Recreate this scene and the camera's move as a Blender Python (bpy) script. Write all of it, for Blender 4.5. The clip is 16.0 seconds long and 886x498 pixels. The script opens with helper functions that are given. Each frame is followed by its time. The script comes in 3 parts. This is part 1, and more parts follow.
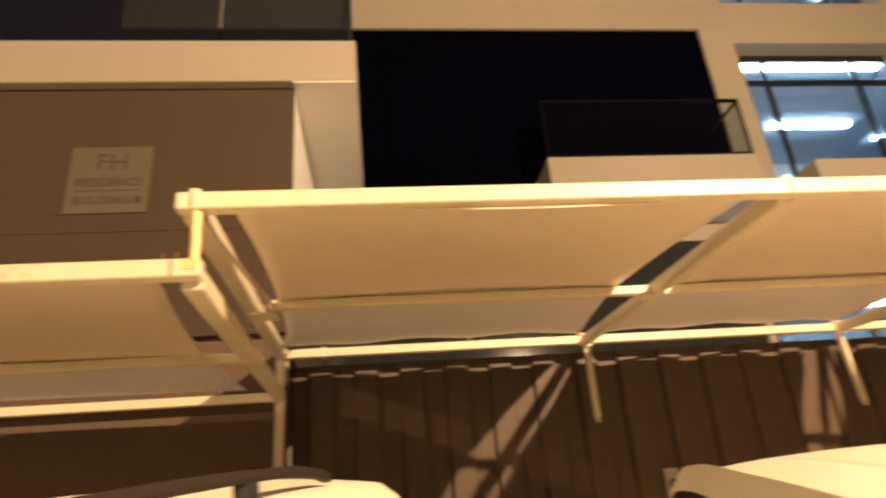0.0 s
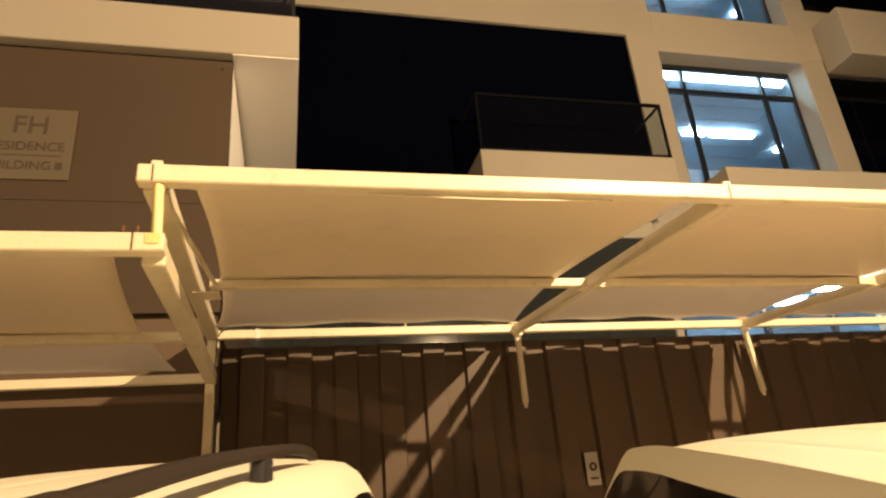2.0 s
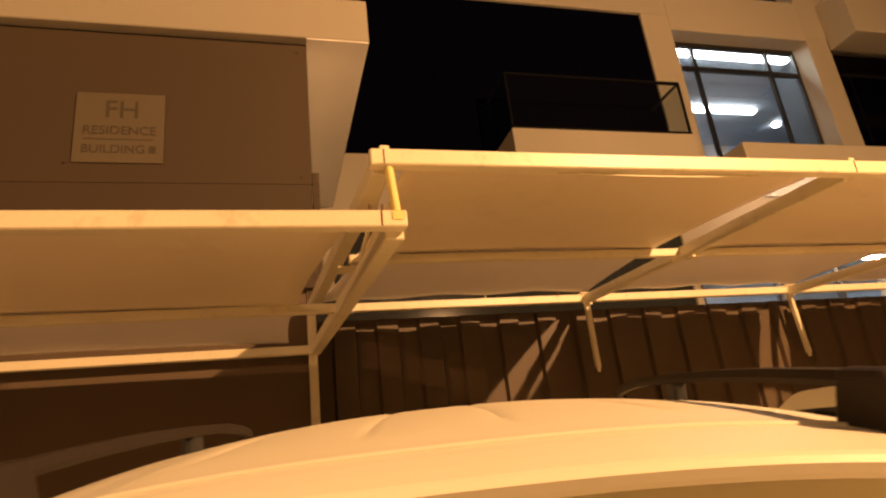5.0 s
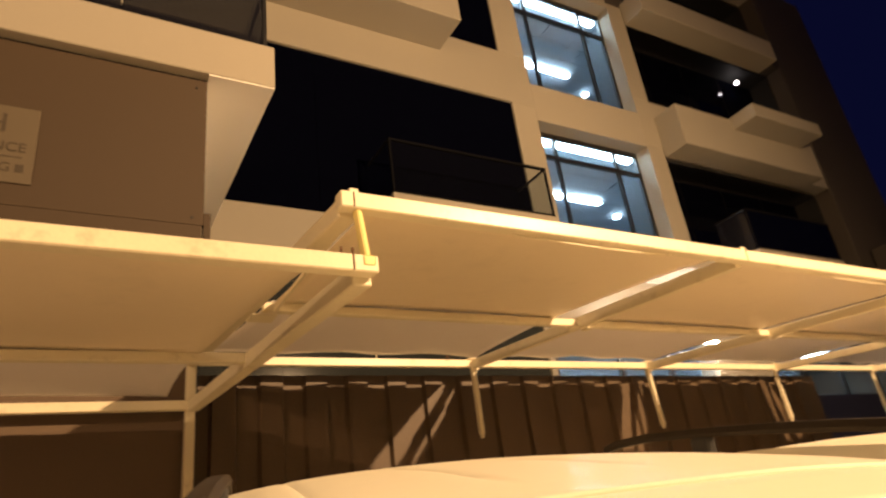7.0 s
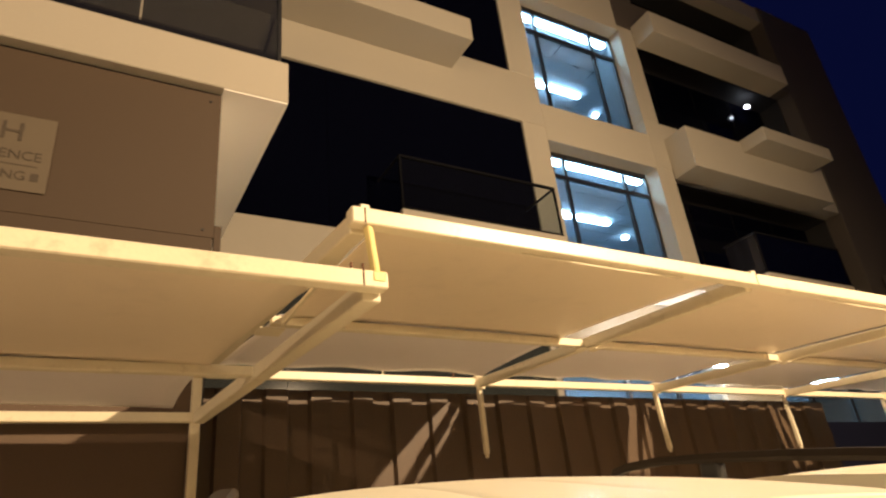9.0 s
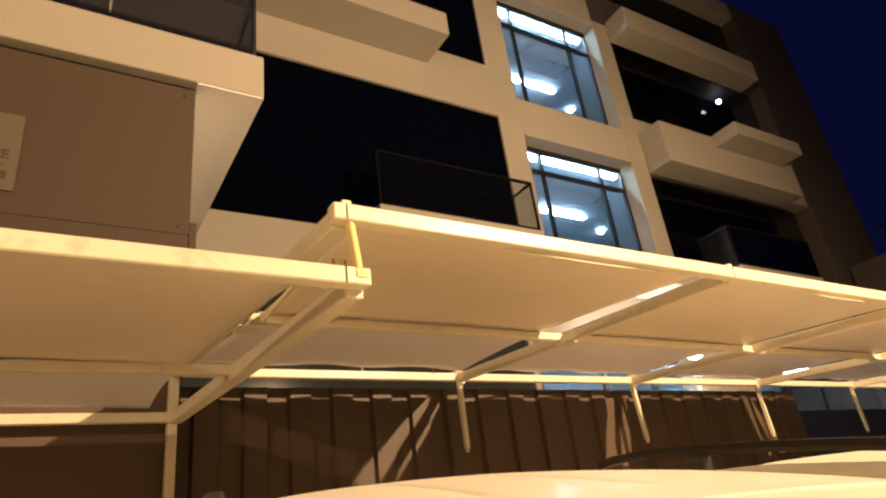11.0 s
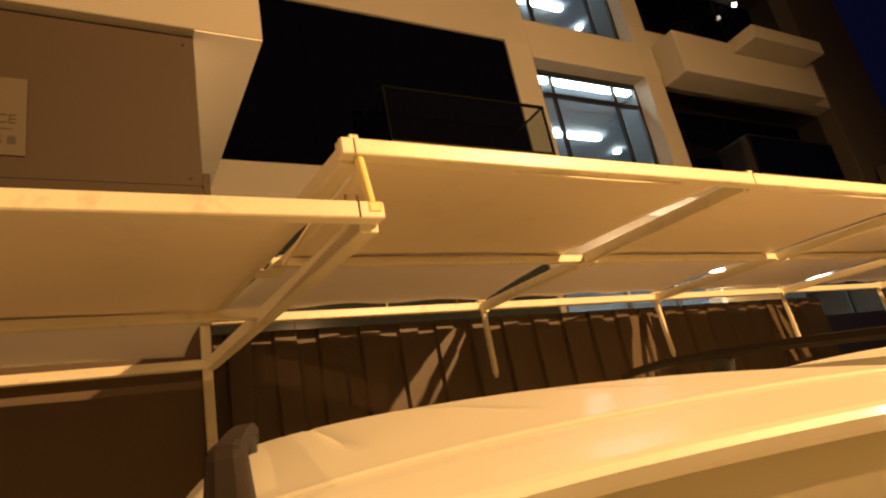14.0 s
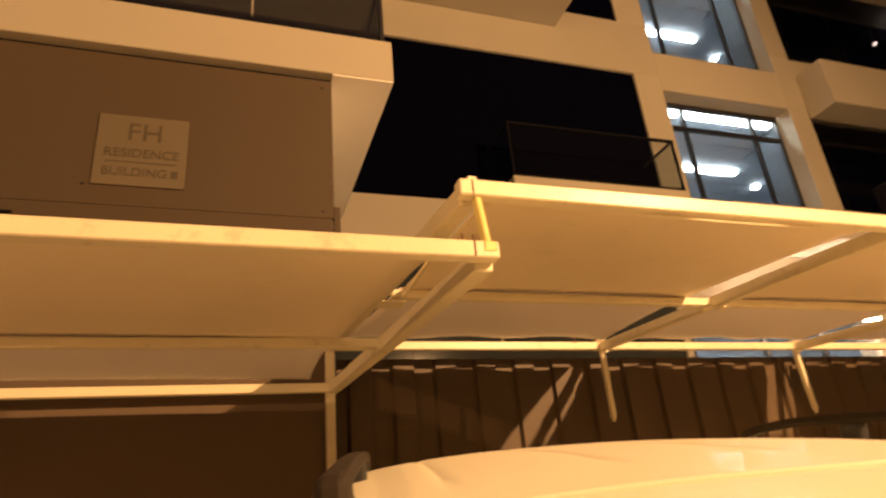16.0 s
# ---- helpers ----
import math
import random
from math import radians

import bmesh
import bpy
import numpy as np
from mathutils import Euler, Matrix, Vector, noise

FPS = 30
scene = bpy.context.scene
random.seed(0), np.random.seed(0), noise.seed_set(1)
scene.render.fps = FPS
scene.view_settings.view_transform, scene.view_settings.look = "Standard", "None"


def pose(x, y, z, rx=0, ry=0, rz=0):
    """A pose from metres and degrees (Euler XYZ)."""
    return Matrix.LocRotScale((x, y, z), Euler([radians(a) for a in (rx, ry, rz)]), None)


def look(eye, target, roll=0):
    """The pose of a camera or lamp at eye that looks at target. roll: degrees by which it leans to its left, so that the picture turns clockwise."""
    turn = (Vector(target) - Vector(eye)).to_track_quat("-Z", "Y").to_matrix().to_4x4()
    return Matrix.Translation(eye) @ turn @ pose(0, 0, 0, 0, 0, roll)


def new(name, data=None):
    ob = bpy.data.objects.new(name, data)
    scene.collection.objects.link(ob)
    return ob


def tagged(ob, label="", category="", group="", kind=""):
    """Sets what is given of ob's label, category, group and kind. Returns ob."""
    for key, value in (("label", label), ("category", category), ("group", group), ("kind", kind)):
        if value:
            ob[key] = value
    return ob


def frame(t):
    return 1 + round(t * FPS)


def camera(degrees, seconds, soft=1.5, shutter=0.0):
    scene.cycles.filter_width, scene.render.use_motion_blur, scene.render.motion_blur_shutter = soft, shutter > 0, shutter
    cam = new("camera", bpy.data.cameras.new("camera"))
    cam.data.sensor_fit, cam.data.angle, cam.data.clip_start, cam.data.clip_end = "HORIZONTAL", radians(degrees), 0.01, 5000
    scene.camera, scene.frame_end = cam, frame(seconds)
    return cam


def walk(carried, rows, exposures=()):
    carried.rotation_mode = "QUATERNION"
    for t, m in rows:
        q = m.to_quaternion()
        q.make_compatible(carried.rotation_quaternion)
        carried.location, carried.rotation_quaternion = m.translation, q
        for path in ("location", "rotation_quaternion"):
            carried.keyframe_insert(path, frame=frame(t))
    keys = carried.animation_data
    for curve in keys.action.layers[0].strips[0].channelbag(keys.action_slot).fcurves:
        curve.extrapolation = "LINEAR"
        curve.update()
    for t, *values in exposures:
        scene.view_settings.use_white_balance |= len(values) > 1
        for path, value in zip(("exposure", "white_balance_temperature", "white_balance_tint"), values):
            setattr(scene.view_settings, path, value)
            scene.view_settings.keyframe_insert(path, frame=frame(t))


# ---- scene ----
cam = camera(69.1, 16.0, soft=2.2, shutter=0.7)
PATH = [
    (0, (-0.234, -0.138, 1.64), (-0.021, 1.685, 2.435), -4.6),
    (0.5, (-0.278, -0.15, 1.634), (-0.325, 1.681, 2.437), -2.8),
    (0.8, (-0.272, -0.152, 1.64), (-0.369, 1.68, 2.437), -2.6),
    (1, (-0.26, -0.174, 1.626), (-0.341, 1.664, 2.411), -2.0),
    (1.5, (-0.31, -0.151, 1.63), (-0.092, 1.658, 2.454), -2.1),
    (2, (-0.447, -0.155, 1.636), (0.019, 1.645, 2.373), -5.0),
    (2.5, (-0.496, -0.239, 1.603), (-0.225, 1.6, 2.342), -3.4),
    (2.8, (-0.515, -0.299, 1.568), (-0.253, 1.564, 2.247), -2.1),
    (3, (-0.521, -0.321, 1.57), (-0.26, 1.562, 2.191), -3.1),
    (3.2, (-0.596, -0.284, 1.595), (-0.249, 1.578, 2.239), -2.4),
    (5.5, (-1.627, -0.167, 1.589), (-1.026, 1.613, 2.272), -8.8),
    (5.9, (-1.71, -0.081, 1.638), (-0.942, 1.59, 2.424), -12.7),
    (6, (-1.739, -0.1, 1.634), (-0.847, 1.507, 2.422), -12.5),
    (6.2, (-1.808, -0.044, 1.655), (-0.834, 1.497, 2.477), -12.1),
    (6.5, (-1.924, -0.083, 1.608), (-0.964, 1.494, 2.378), -12.1),
    (7, (-1.95, 0.035, 1.608), (-0.978, 1.59, 2.407), -7.7),
    (7.5, (-1.947, 0.051, 1.621), (-0.903, 1.542, 2.451), -7.1),
    (7.8, (-1.947, 0.06, 1.625), (-0.923, 1.563, 2.456), -8.3),
    (8, (-1.939, 0.081, 1.644), (-0.92, 1.606, 2.442), -8.2),
    (8.5, (-1.973, 0.051, 1.617), (-1.073, 1.626, 2.458), -5.2),
    (9, (-1.962, 0.035, 1.609), (-1.016, 1.579, 2.458), -6.3),
    (9.5, (-1.958, 0.064, 1.624), (-0.969, 1.584, 2.468), -6.8),
    (9.7, (-1.968, 0.046, 1.613), (-0.988, 1.565, 2.468), -7.6),
    (11.8, (-1.981, 0.063, 1.623), (-0.958, 1.589, 2.414), -7.2),
    (12, (-1.983, 0.054, 1.62), (-0.96, 1.586, 2.399), -7.0),
    (12.5, (-2.01, 0.005, 1.578), (-0.982, 1.549, 2.326), -6.3),
    (13, (-1.993, 0.05, 1.597), (-0.949, 1.583, 2.346), -7.0),
    (13.5, (-2.005, 0.01, 1.587), (-1.047, 1.628, 2.266), -11.8),
    (14, (-1.954, 0.073, 1.599), (-0.981, 1.695, 2.249), -11.1),
    (14.5, (-1.956, 0.052, 1.617), (-1.028, 1.691, 2.291), -9.4),
    (15, (-1.945, 0.096, 1.618), (-1.159, 1.775, 2.369), -6.0),
    (15.5, (-1.924, 0.051, 1.633), (-1.207, 1.734, 2.441), -5.1),
    (16, (-1.952, 0.0, 1.601), (-1.325, 1.727, 2.393), -5.3),
]
EXPOSURES = [(0.0, 0.40, 6700, 21), (0.9, 0.5, 6200, 11), (1.5, 0.36, 5800, 1), (2.0, 0.33, 6450, 14), (2.5, 0.30, 7100, 21), (3.1, 0.16, 8300, 38), (5.5, -0.15, 10600, 38), (6.2, 0.1, 9000, 33), (6.6, 0.24, 7100, 16), (7.0, 0.30, 7400, 22), (9.0, 0.42, 6000, 14), (9.7, 0.42, 6200, 14), (12.5, 0.20, 7900, 26), (14.0, -0.07, 10000, 25), (16.0, 0.2, 9900, 32)]
walk(cam, [(t, look(eye, target, roll)) for t, eye, target, roll in PATH], EXPOSURES)

# ---------------------------------------------------------------- world and lights
world = bpy.data.worlds.new("night_sky")
scene.world = world
world.use_nodes = True
wn = world.node_tree.nodes
bg = wn["Background"]
bg.inputs["Color"].default_value = (0.006, 0.009, 0.062, 1)
bg.inputs["Strength"].default_value = 0.26


SODIUM = (1.0, 0.70, 0.38)
bulb = bpy.data.lights.new("street_light_source", "SPOT")
bulb.energy, bulb.color, bulb.shadow_soft_size = 7400, SODIUM, 0.11
bulb.spot_size, bulb.spot_blend = radians(179), 0.65
LAMP = Vector((5.2, -4.5, 6.85))
luminaire = new("street_light_source", bulb)
luminaire.location = LAMP
luminaire.rotation_euler = (Vector((0.8, 6, 2)) - LAMP).to_track_quat("-Z", "Y").to_euler()

# Unseen lamp added to brighten the left-facing sides of arms and balconies.
left_bulb = bpy.data.lights.new("unseen_left_light", "POINT")
left_bulb.energy, left_bulb.color, left_bulb.shadow_soft_size = 2700, SODIUM, 0.2
new("unseen_left_light", left_bulb).location = (-15.0, -6.0, 7.6)

# ---------------------------------------------------------------- materials
def material(name, colour, rough=0.6, metal=0.0, vary=0.12, scale=6.0, fine=60.0, bump=0.15, coat=0.0, spread=0.25, dirt=0.0, dirt_colour=(0.05, 0.035, 0.02)):
    """A painted, plastered or moulded surface with a broad and a fine variation and a fine relief."""
    m = bpy.data.materials.new(name)
    m.use_nodes = True
    nt = m.node_tree
    n, l = nt.nodes, nt.links
    b = n["Principled BSDF"]
    tc = n.new("ShaderNodeTexCoord")
    geo = n.new("ShaderNodeObjectInfo")
    big, small = n.new("ShaderNodeTexNoise"), n.new("ShaderNodeTexNoise")
    big.inputs["Scale"].default_value, small.inputs["Scale"].default_value = scale * 0.3, fine
    big.inputs["Detail"].default_value, small.inputs["Detail"].default_value = 6, 4
    l.new(tc.outputs["Object"], big.inputs["Vector"])
    l.new(tc.outputs["Object"], small.inputs["Vector"])
    ramp = n.new("ShaderNodeMapRange")
    ramp.inputs["From Min"].default_value, ramp.inputs["From Max"].default_value = 0.25, 0.75
    ramp.inputs["To Min"].default_value, ramp.inputs["To Max"].default_value = 1 - vary, 1 + vary
    l.new(big.outputs["Fac"], ramp.inputs["Value"])
    ramp2 = n.new("ShaderNodeMapRange")
    ramp2.inputs["From Min"].default_value, ramp2.inputs["From Max"].default_value = 0.2, 0.8
    ramp2.inputs["To Min"].default_value, ramp2.inputs["To Max"].default_value = 1 - vary * 0.6, 1 + vary * 0.6
    l.new(small.outputs["Fac"], ramp2.inputs["Value"])
    mul = n.new("ShaderNodeMath")
    mul.operation = "MULTIPLY"
    l.new(ramp.outputs[0], mul.inputs[0])
    l.new(ramp2.outputs[0], mul.inputs[1])
    rnd = n.new("ShaderNodeMapRange")
    rnd.inputs["To Min"].default_value, rnd.inputs["To Max"].default_value = 1 - spread * 0.2, 1 + spread * 0.2
    l.new(geo.outputs["Random"], rnd.inputs["Value"])
    mul2 = n.new("ShaderNodeMath")
    mul2.operation = "MULTIPLY"
    l.new(mul.outputs[0], mul2.inputs[0])
    l.new(rnd.outputs[0], mul2.inputs[1])
    vec = n.new("ShaderNodeVectorMath")
    vec.operation = "SCALE"
    vec.inputs[0].default_value = colour
    l.new(mul2.outputs[0], vec.inputs["Scale"])
    last = vec.outputs[0]
    if dirt:
        spots = n.new("ShaderNodeTexNoise")
        spots.inputs["Scale"].default_value, spots.inputs["Detail"].default_value = scale * 1.7, 8
        spots.inputs["Roughness"].default_value = 0.7
        l.new(tc.outputs["Object"], spots.inputs["Vector"])
        cut = n.new("ShaderNodeMapRange")
        cut.inputs["From Min"].default_value, cut.inputs["From Max"].default_value = 0.56, 0.74
        cut.inputs["To Max"].default_value = dirt
        l.new(spots.outputs["Fac"], cut.inputs["Value"])
        mix = n.new("ShaderNodeMix")
        mix.data_type = "RGBA"
        l.new(cut.outputs[0], mix.inputs["Factor"])
        l.new(last, mix.inputs["A"])
        mix.inputs["B"].default_value = (*dirt_colour, 1)
        last = mix.outputs["Result"]
    l.new(last, b.inputs["Base Color"])
    b.inputs["Roughness"].default_value, b.inputs["Metallic"].default_value = rough, metal
    rr = n.new("ShaderNodeMapRange")
    rr.inputs["To Min"].default_value, rr.inputs["To Max"].default_value = max(0.02, rough - 0.12), min(1, rough + 0.12)
    l.new(big.outputs["Fac"], rr.inputs["Value"])
    l.new(rr.outputs[0], b.inputs["Roughness"])
    if coat:
        b.inputs["Coat Weight"].default_value, b.inputs["Coat Roughness"].default_value = coat, 0.10
    if bump:
        bp = n.new("ShaderNodeBump")
        bp.inputs["Strength"].default_value, bp.inputs["Distance"].default_value = bump, 0.01
        l.new(small.outputs["Fac"], bp.inputs["Height"])
        l.new(bp.outputs["Normal"], b.inputs["Normal"])
    return m


def glass(name, tint, rough=0.02, through_share=0.5, spec=0.5):
    """A pane: tinted, partly clear, with a mirror gloss."""
    m = bpy.data.materials.new(name)
    m.use_nodes = True
    n, l = m.node_tree.nodes, m.node_tree.links
    b = n["Principled BSDF"]
    out = n["Material Output"]
    b.inputs["Base Color"].default_value = (*tint, 1)
    b.inputs["Roughness"].default_value = rough
    b.inputs["Specular IOR Level"].default_value = spec
    clear = n.new("ShaderNodeBsdfTransparent")
    clear.inputs["Color"].default_value = (0.9, 0.93, 0.95, 1)
    mix = n.new("ShaderNodeMixShader")
    mix.inputs[0].default_value = through_share
    l.new(b.outputs[0], mix.inputs[1])
    l.new(clear.outputs[0], mix.inputs[2])
    l.new(mix.outputs[0], out.inputs["Surface"])
    return m


def glowing(name, colour, strength):
    m = bpy.data.materials.new(name)
    m.use_nodes = True
    b = m.node_tree.nodes["Principled BSDF"]
    b.inputs["Base Color"].default_value = (0.8, 0.8, 0.8, 1)
    b.inputs["Emission Color"].default_value = (*colour, 1)
    b.inputs["Emission Strength"].default_value = strength
    return m


CREAM_STEEL = material("cream_painted_steel", (0.76, 0.68, 0.49), 0.42, vary=0.06, scale=5, bump=0.08, dirt=0.35, dirt_colour=(0.25, 0.16, 0.08))
YELLOW_STEEL = material("yellow_painted_steel", (0.76, 0.63, 0.26), 0.45, vary=0.08, bump=0.08, dirt=0.4, dirt_colour=(0.2, 0.12, 0.05))
SHEET = material("white_shade_sheet", (0.78, 0.665, 0.495), 0.38, vary=0.08, scale=1.5, fine=220, bump=0.05, dirt=0.16, dirt_colour=(0.35, 0.28, 0.2))
BACK_SHEET = material("grey_white_shade_sheet", (0.80, 0.755, 0.745), 0.38, vary=0.05, scale=1.5, fine=220, bump=0.05, dirt=0.10, dirt_colour=(0.35, 0.30, 0.25))
RUST = material("rusty_steel", (0.12, 0.055, 0.025), 0.85, vary=0.3, fine=120, bump=0.4)
RENDER_WHITE = material("white_render", (0.335, 0.302, 0.240), 0.85, vary=0.05, scale=1.2, fine=90, bump=0.2, dirt=0.08, dirt_colour=(0.35, 0.3, 0.24))
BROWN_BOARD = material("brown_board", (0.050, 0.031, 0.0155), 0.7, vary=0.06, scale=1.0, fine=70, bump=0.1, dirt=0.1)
# Lighter copy of the brown board, brightening the wall in the canopy's shade.
LIFTED_BROWN = material("lifted_brown_board", (0.112, 0.073, 0.045), 0.7, vary=0.08, scale=1.0, fine=70, bump=0.1, dirt=0.15)
BROWN_SHEET = material("brown_ribbed_sheet", (0.088, 0.056, 0.031), 0.6, vary=0.2, scale=2.0, fine=50, bump=0.12, dirt=0.25, dirt_colour=(0.06, 0.042, 0.03))
# Near black, and so also the shade on the linings of window recesses.
DARK_WALL = material("near_black_render", (0.007, 0.0065, 0.0065), 0.85, vary=0.15, scale=1.0)
NAVY_PANEL = material("navy_panel", (0.008, 0.009, 0.022), 0.5, vary=0.15, scale=1.0)
# Render with shade put into its colour, for walls the lamp should hardly reach.
SHADED_RENDER = material("shaded_render", (0.060, 0.048, 0.038), 0.85, vary=0.1, scale=1.0)
# Much lighter than the render, to make up for weak bounced light.
LIFTED_WHITE = material("lifted_white_render", (0.80, 0.78, 0.72), 0.8, vary=0.05, scale=1.2, fine=90, bump=0.15)
DARK_FRAME = material("black_aluminium", (0.009, 0.009, 0.010), 0.45, vary=0.1, bump=0.02)
# Darker copy of the room paint, so walls near the tubes look dim.
ROOM_DIMMED = material("dimmed_room_paint", (0.10, 0.12, 0.14), 0.8, vary=0.06)
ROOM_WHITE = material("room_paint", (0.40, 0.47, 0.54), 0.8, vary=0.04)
SIGN_FACE = material("pale_sign_board", (0.100, 0.078, 0.050), 0.55, vary=0.05, scale=3, bump=0.05)
SIGN_INK = material("brown_lettering", (0.052, 0.038, 0.024), 0.7)
ASPHALT = material("asphalt", (0.055, 0.052, 0.048), 0.9, vary=0.25, scale=2, fine=180, bump=0.5)
PAVING = material("concrete_paving", (0.62, 0.57, 0.49), 0.9, vary=0.15, scale=1.5, fine=90, bump=0.3)
CAR_WHITE = material("white_car_paint", (0.78, 0.735, 0.575), 0.5, vary=0.02, scale=2, fine=30, bump=0.0, coat=0.10, dirt=0.05, dirt_colour=(0.5, 0.42, 0.3))
CAR_BLACK = material("black_car_plastic", (0.02, 0.02, 0.021), 0.5, vary=0.1, bump=0.05)
RUBBER = material("tyre_rubber", (0.02, 0.02, 0.02), 0.85, vary=0.15)
ALLOY = material("alloy_metal", (0.55, 0.55, 0.56), 0.3, metal=1.0, vary=0.05, bump=0.0)
CHROME = material("chrome", (0.7, 0.7, 0.7), 0.12, metal=1.0, vary=0.02, bump=0.0)
RED_LENS = material("red_lens", (0.35, 0.01, 0.01), 0.15, vary=0.05, bump=0.0)
CAR_GLASS = glass("car_glass", (0.008, 0.009, 0.01), 0.03, 0.15)
PANE = glass("window_glass", (0.03, 0.05, 0.07), 0.02, 0.82)
DARK_PANE = glass("dark_tinted_glass", (0.0015, 0.0018, 0.005), 0.03, 0.2, 0.14)
RAIL_PANE = glass("smoked_balustrade_glass", (0.012, 0.012, 0.016), 0.04, 0.3, 0.4)
RAIL_GREY = material("satin_grey_rail", (0.022, 0.0145, 0.009), 0.7, metal=0.0, vary=0.08, bump=0.03)
RAIL_GREY.node_tree.nodes["Principled BSDF"].inputs["Specular IOR Level"].default_value = 0.28
RED_PAINT = material("red_sign_paint", (0.45, 0.05, 0.03), 0.5)
GREEN_CLOTH = material("pale_green_board", (0.25, 0.42, 0.36), 0.7)
BLACK_VOID = material("unlit_room", (0.003, 0.003, 0.004), 0.95, bump=0.0)
BLACK_VOID.node_tree.nodes["Principled BSDF"].inputs["Specular IOR Level"].default_value = 0.1
PLANT = material("dusty_leaf", (0.06, 0.10, 0.04), 0.6, vary=0.2)
TUBE_GLOW = glowing("fluorescent_tube", (0.52, 0.83, 1.0), 36.0)
SOFFIT_GLOW = glowing("wall_wash_strip", (1.0, 0.93, 0.82), 75.0)
SPOT_GLOW = glowing("downlight", (0.95, 0.97, 1.0), 25.0)


# ---------------------------------------------------------------- mesh helpers
def link(name, bm, mat, smooth=False):
    me = bpy.data.meshes.new(name)
    bm.normal_update()
    bm.to_mesh(me)
    bm.free()
    me.materials.append(mat)
    if smooth:
        for p in me.polygons:
            p.use_smooth = True
    return new(name, me)


def part(name, bm, mat, parent, label="", smooth=False):
    ob = link(name, bm, mat, smooth)
    ob.parent = parent
    ob.matrix_parent_inverse = parent.matrix_basis.inverted()
    return tagged(ob, label)


def thing(name, label, category, at=(0, 0, 0), group="", kind=""):
    ob = new(name)
    ob.empty_display_size = 0.1
    ob.matrix_basis = Matrix.Translation(at)
    return tagged(ob, label, category, group, kind)


def box(x0, x1, y0, y1, z0, z1, bevel=0.0, bm=None, seg=1):
    one = bmesh.new()
    bmesh.ops.create_cube(one, size=1)
    for v in one.verts:
        v.co = Vector(((x0 + x1) / 2 + v.co.x * (x1 - x0), (y0 + y1) / 2 + v.co.y * (y1 - y0), (z0 + z1) / 2 + v.co.z * (z1 - z0)))
    if bevel:
        bmesh.ops.bevel(one, geom=one.edges[:], offset=bevel, segments=seg, profile=0.5, affect="EDGES")
    return merge(bm, one)


def merge(bm, one):
    if bm is None:
        return one
    me = bpy.data.meshes.new("tmp")
    one.to_mesh(me)
    bm.from_mesh(me)
    one.free()
    bpy.data.meshes.remove(me)
    return bm


def beam(p, q, w, h, bevel=0.006, bm=None):
    """A square tube from p to q, w across and h high."""
    p, q = Vector(p), Vector(q)
    d = q - p
    one = box(-w / 2, w / 2, 0, d.length, -h / 2, h / 2, bevel)
    along = d.normalized()
    side = along.cross(Vector((0, 0, 1)))
    side = side.normalized() if side.length > 1e-4 else Vector((1, 0, 0))
    up = side.cross(along)
    m = Matrix((side, along, up)).transposed().to_4x4()
    m.translation = p
    one.transform(m)
    return merge(bm, one)


def rod(p, q, r, bm=None, sides=12):
    p, q = Vector(p), Vector(q)
    one = bmesh.new()
    bmesh.ops.create_cone(one, cap_ends=True, segments=sides, radius1=r, radius2=r, depth=(q - p).length)
    one.transform(Matrix.Translation((p + q) / 2) @ (q - p).to_track_quat("Z", "Y").to_matrix().to_4x4())
    return merge(bm, one)


def words(text, size, at, mat, parent, name="lettering"):
    """Raised lettering on a face that looks towards -y, centred on at."""
    cu = bpy.data.curves.new("letters", "FONT")
    cu.body, cu.size, cu.extrude, cu.align_x, cu.align_y = text, size, 0.003, "CENTER", "CENTER"
    tmp = bpy.data.objects.new("letters", cu)
    scene.collection.objects.link(tmp)
    me = bpy.data.meshes.new_from_object(tmp.evaluated_get(bpy.context.evaluated_depsgraph_get()))
    bpy.data.objects.remove(tmp)
    bm = bmesh.new()
    bm.from_mesh(me)
    bpy.data.meshes.remove(me)
    bm.transform(pose(*at, 90, 0, 0))
    return part(name, bm, mat, parent)


# ---------------------------------------------------------------- ground
RAMP = 0.12            # the parking rises towards the wall
def ground_z(y):
    return RAMP * min(max(y, -1.5), 6.2)


bm = bmesh.new()
ys = [-400, -30, -1.5, 0, 2, 4, 6.2, 9, 60, 400]
xs = [-400, -40, -12, -4, 0, 4, 12, 40, 400]
grid = [[bm.verts.new((x, y, ground_z(y))) for x in xs] for y in ys]
for r0, r1 in zip(grid, grid[1:]):
    for k in range(len(xs) - 1):
        bm.faces.new((r0[k], r0[k + 1], r1[k + 1], r1[k]))
tagged(link("ground", bm, PAVING), "pale worn concrete paving rising gently to the wall", "ground", kind="structure")

# Unseen dark lane, added so less light bounces up under the right canopy.
bm = bmesh.new()
grid = [[bm.verts.new((x, y, ground_z(y) + 0.004)) for x in (5.0, 9.0, 40.0)] for y in (-12.0, -1.5, 0, 2, 4, 5.6)]
for r0, r1 in zip(grid, grid[1:]):
    for k in range(2):
        bm.faces.new((r0[k], r0[k + 1], r1[k + 1], r1[k]))
tagged(link("road", bm, ASPHALT), "unseen dark asphalt lane added to cut bounced light on the right", "road", kind="structure")

# Unseen wall added behind the camera to bounce light on to the canopies.
tagged(link("wall_opposite", box(-45, 45, -14.4, -14.0, -0.3, 11.0), RENDER_WHITE), "unseen pale wall added across the road to bounce light", "wall", kind="structure")

# ---------------------------------------------------------------- canopies
ARM_X = [-0.97, 1.70, 4.25, 6.80, 9.35, 11.9]
YF, YM, YB = 2.29, 3.90, 5.61       # front, middle and back rails


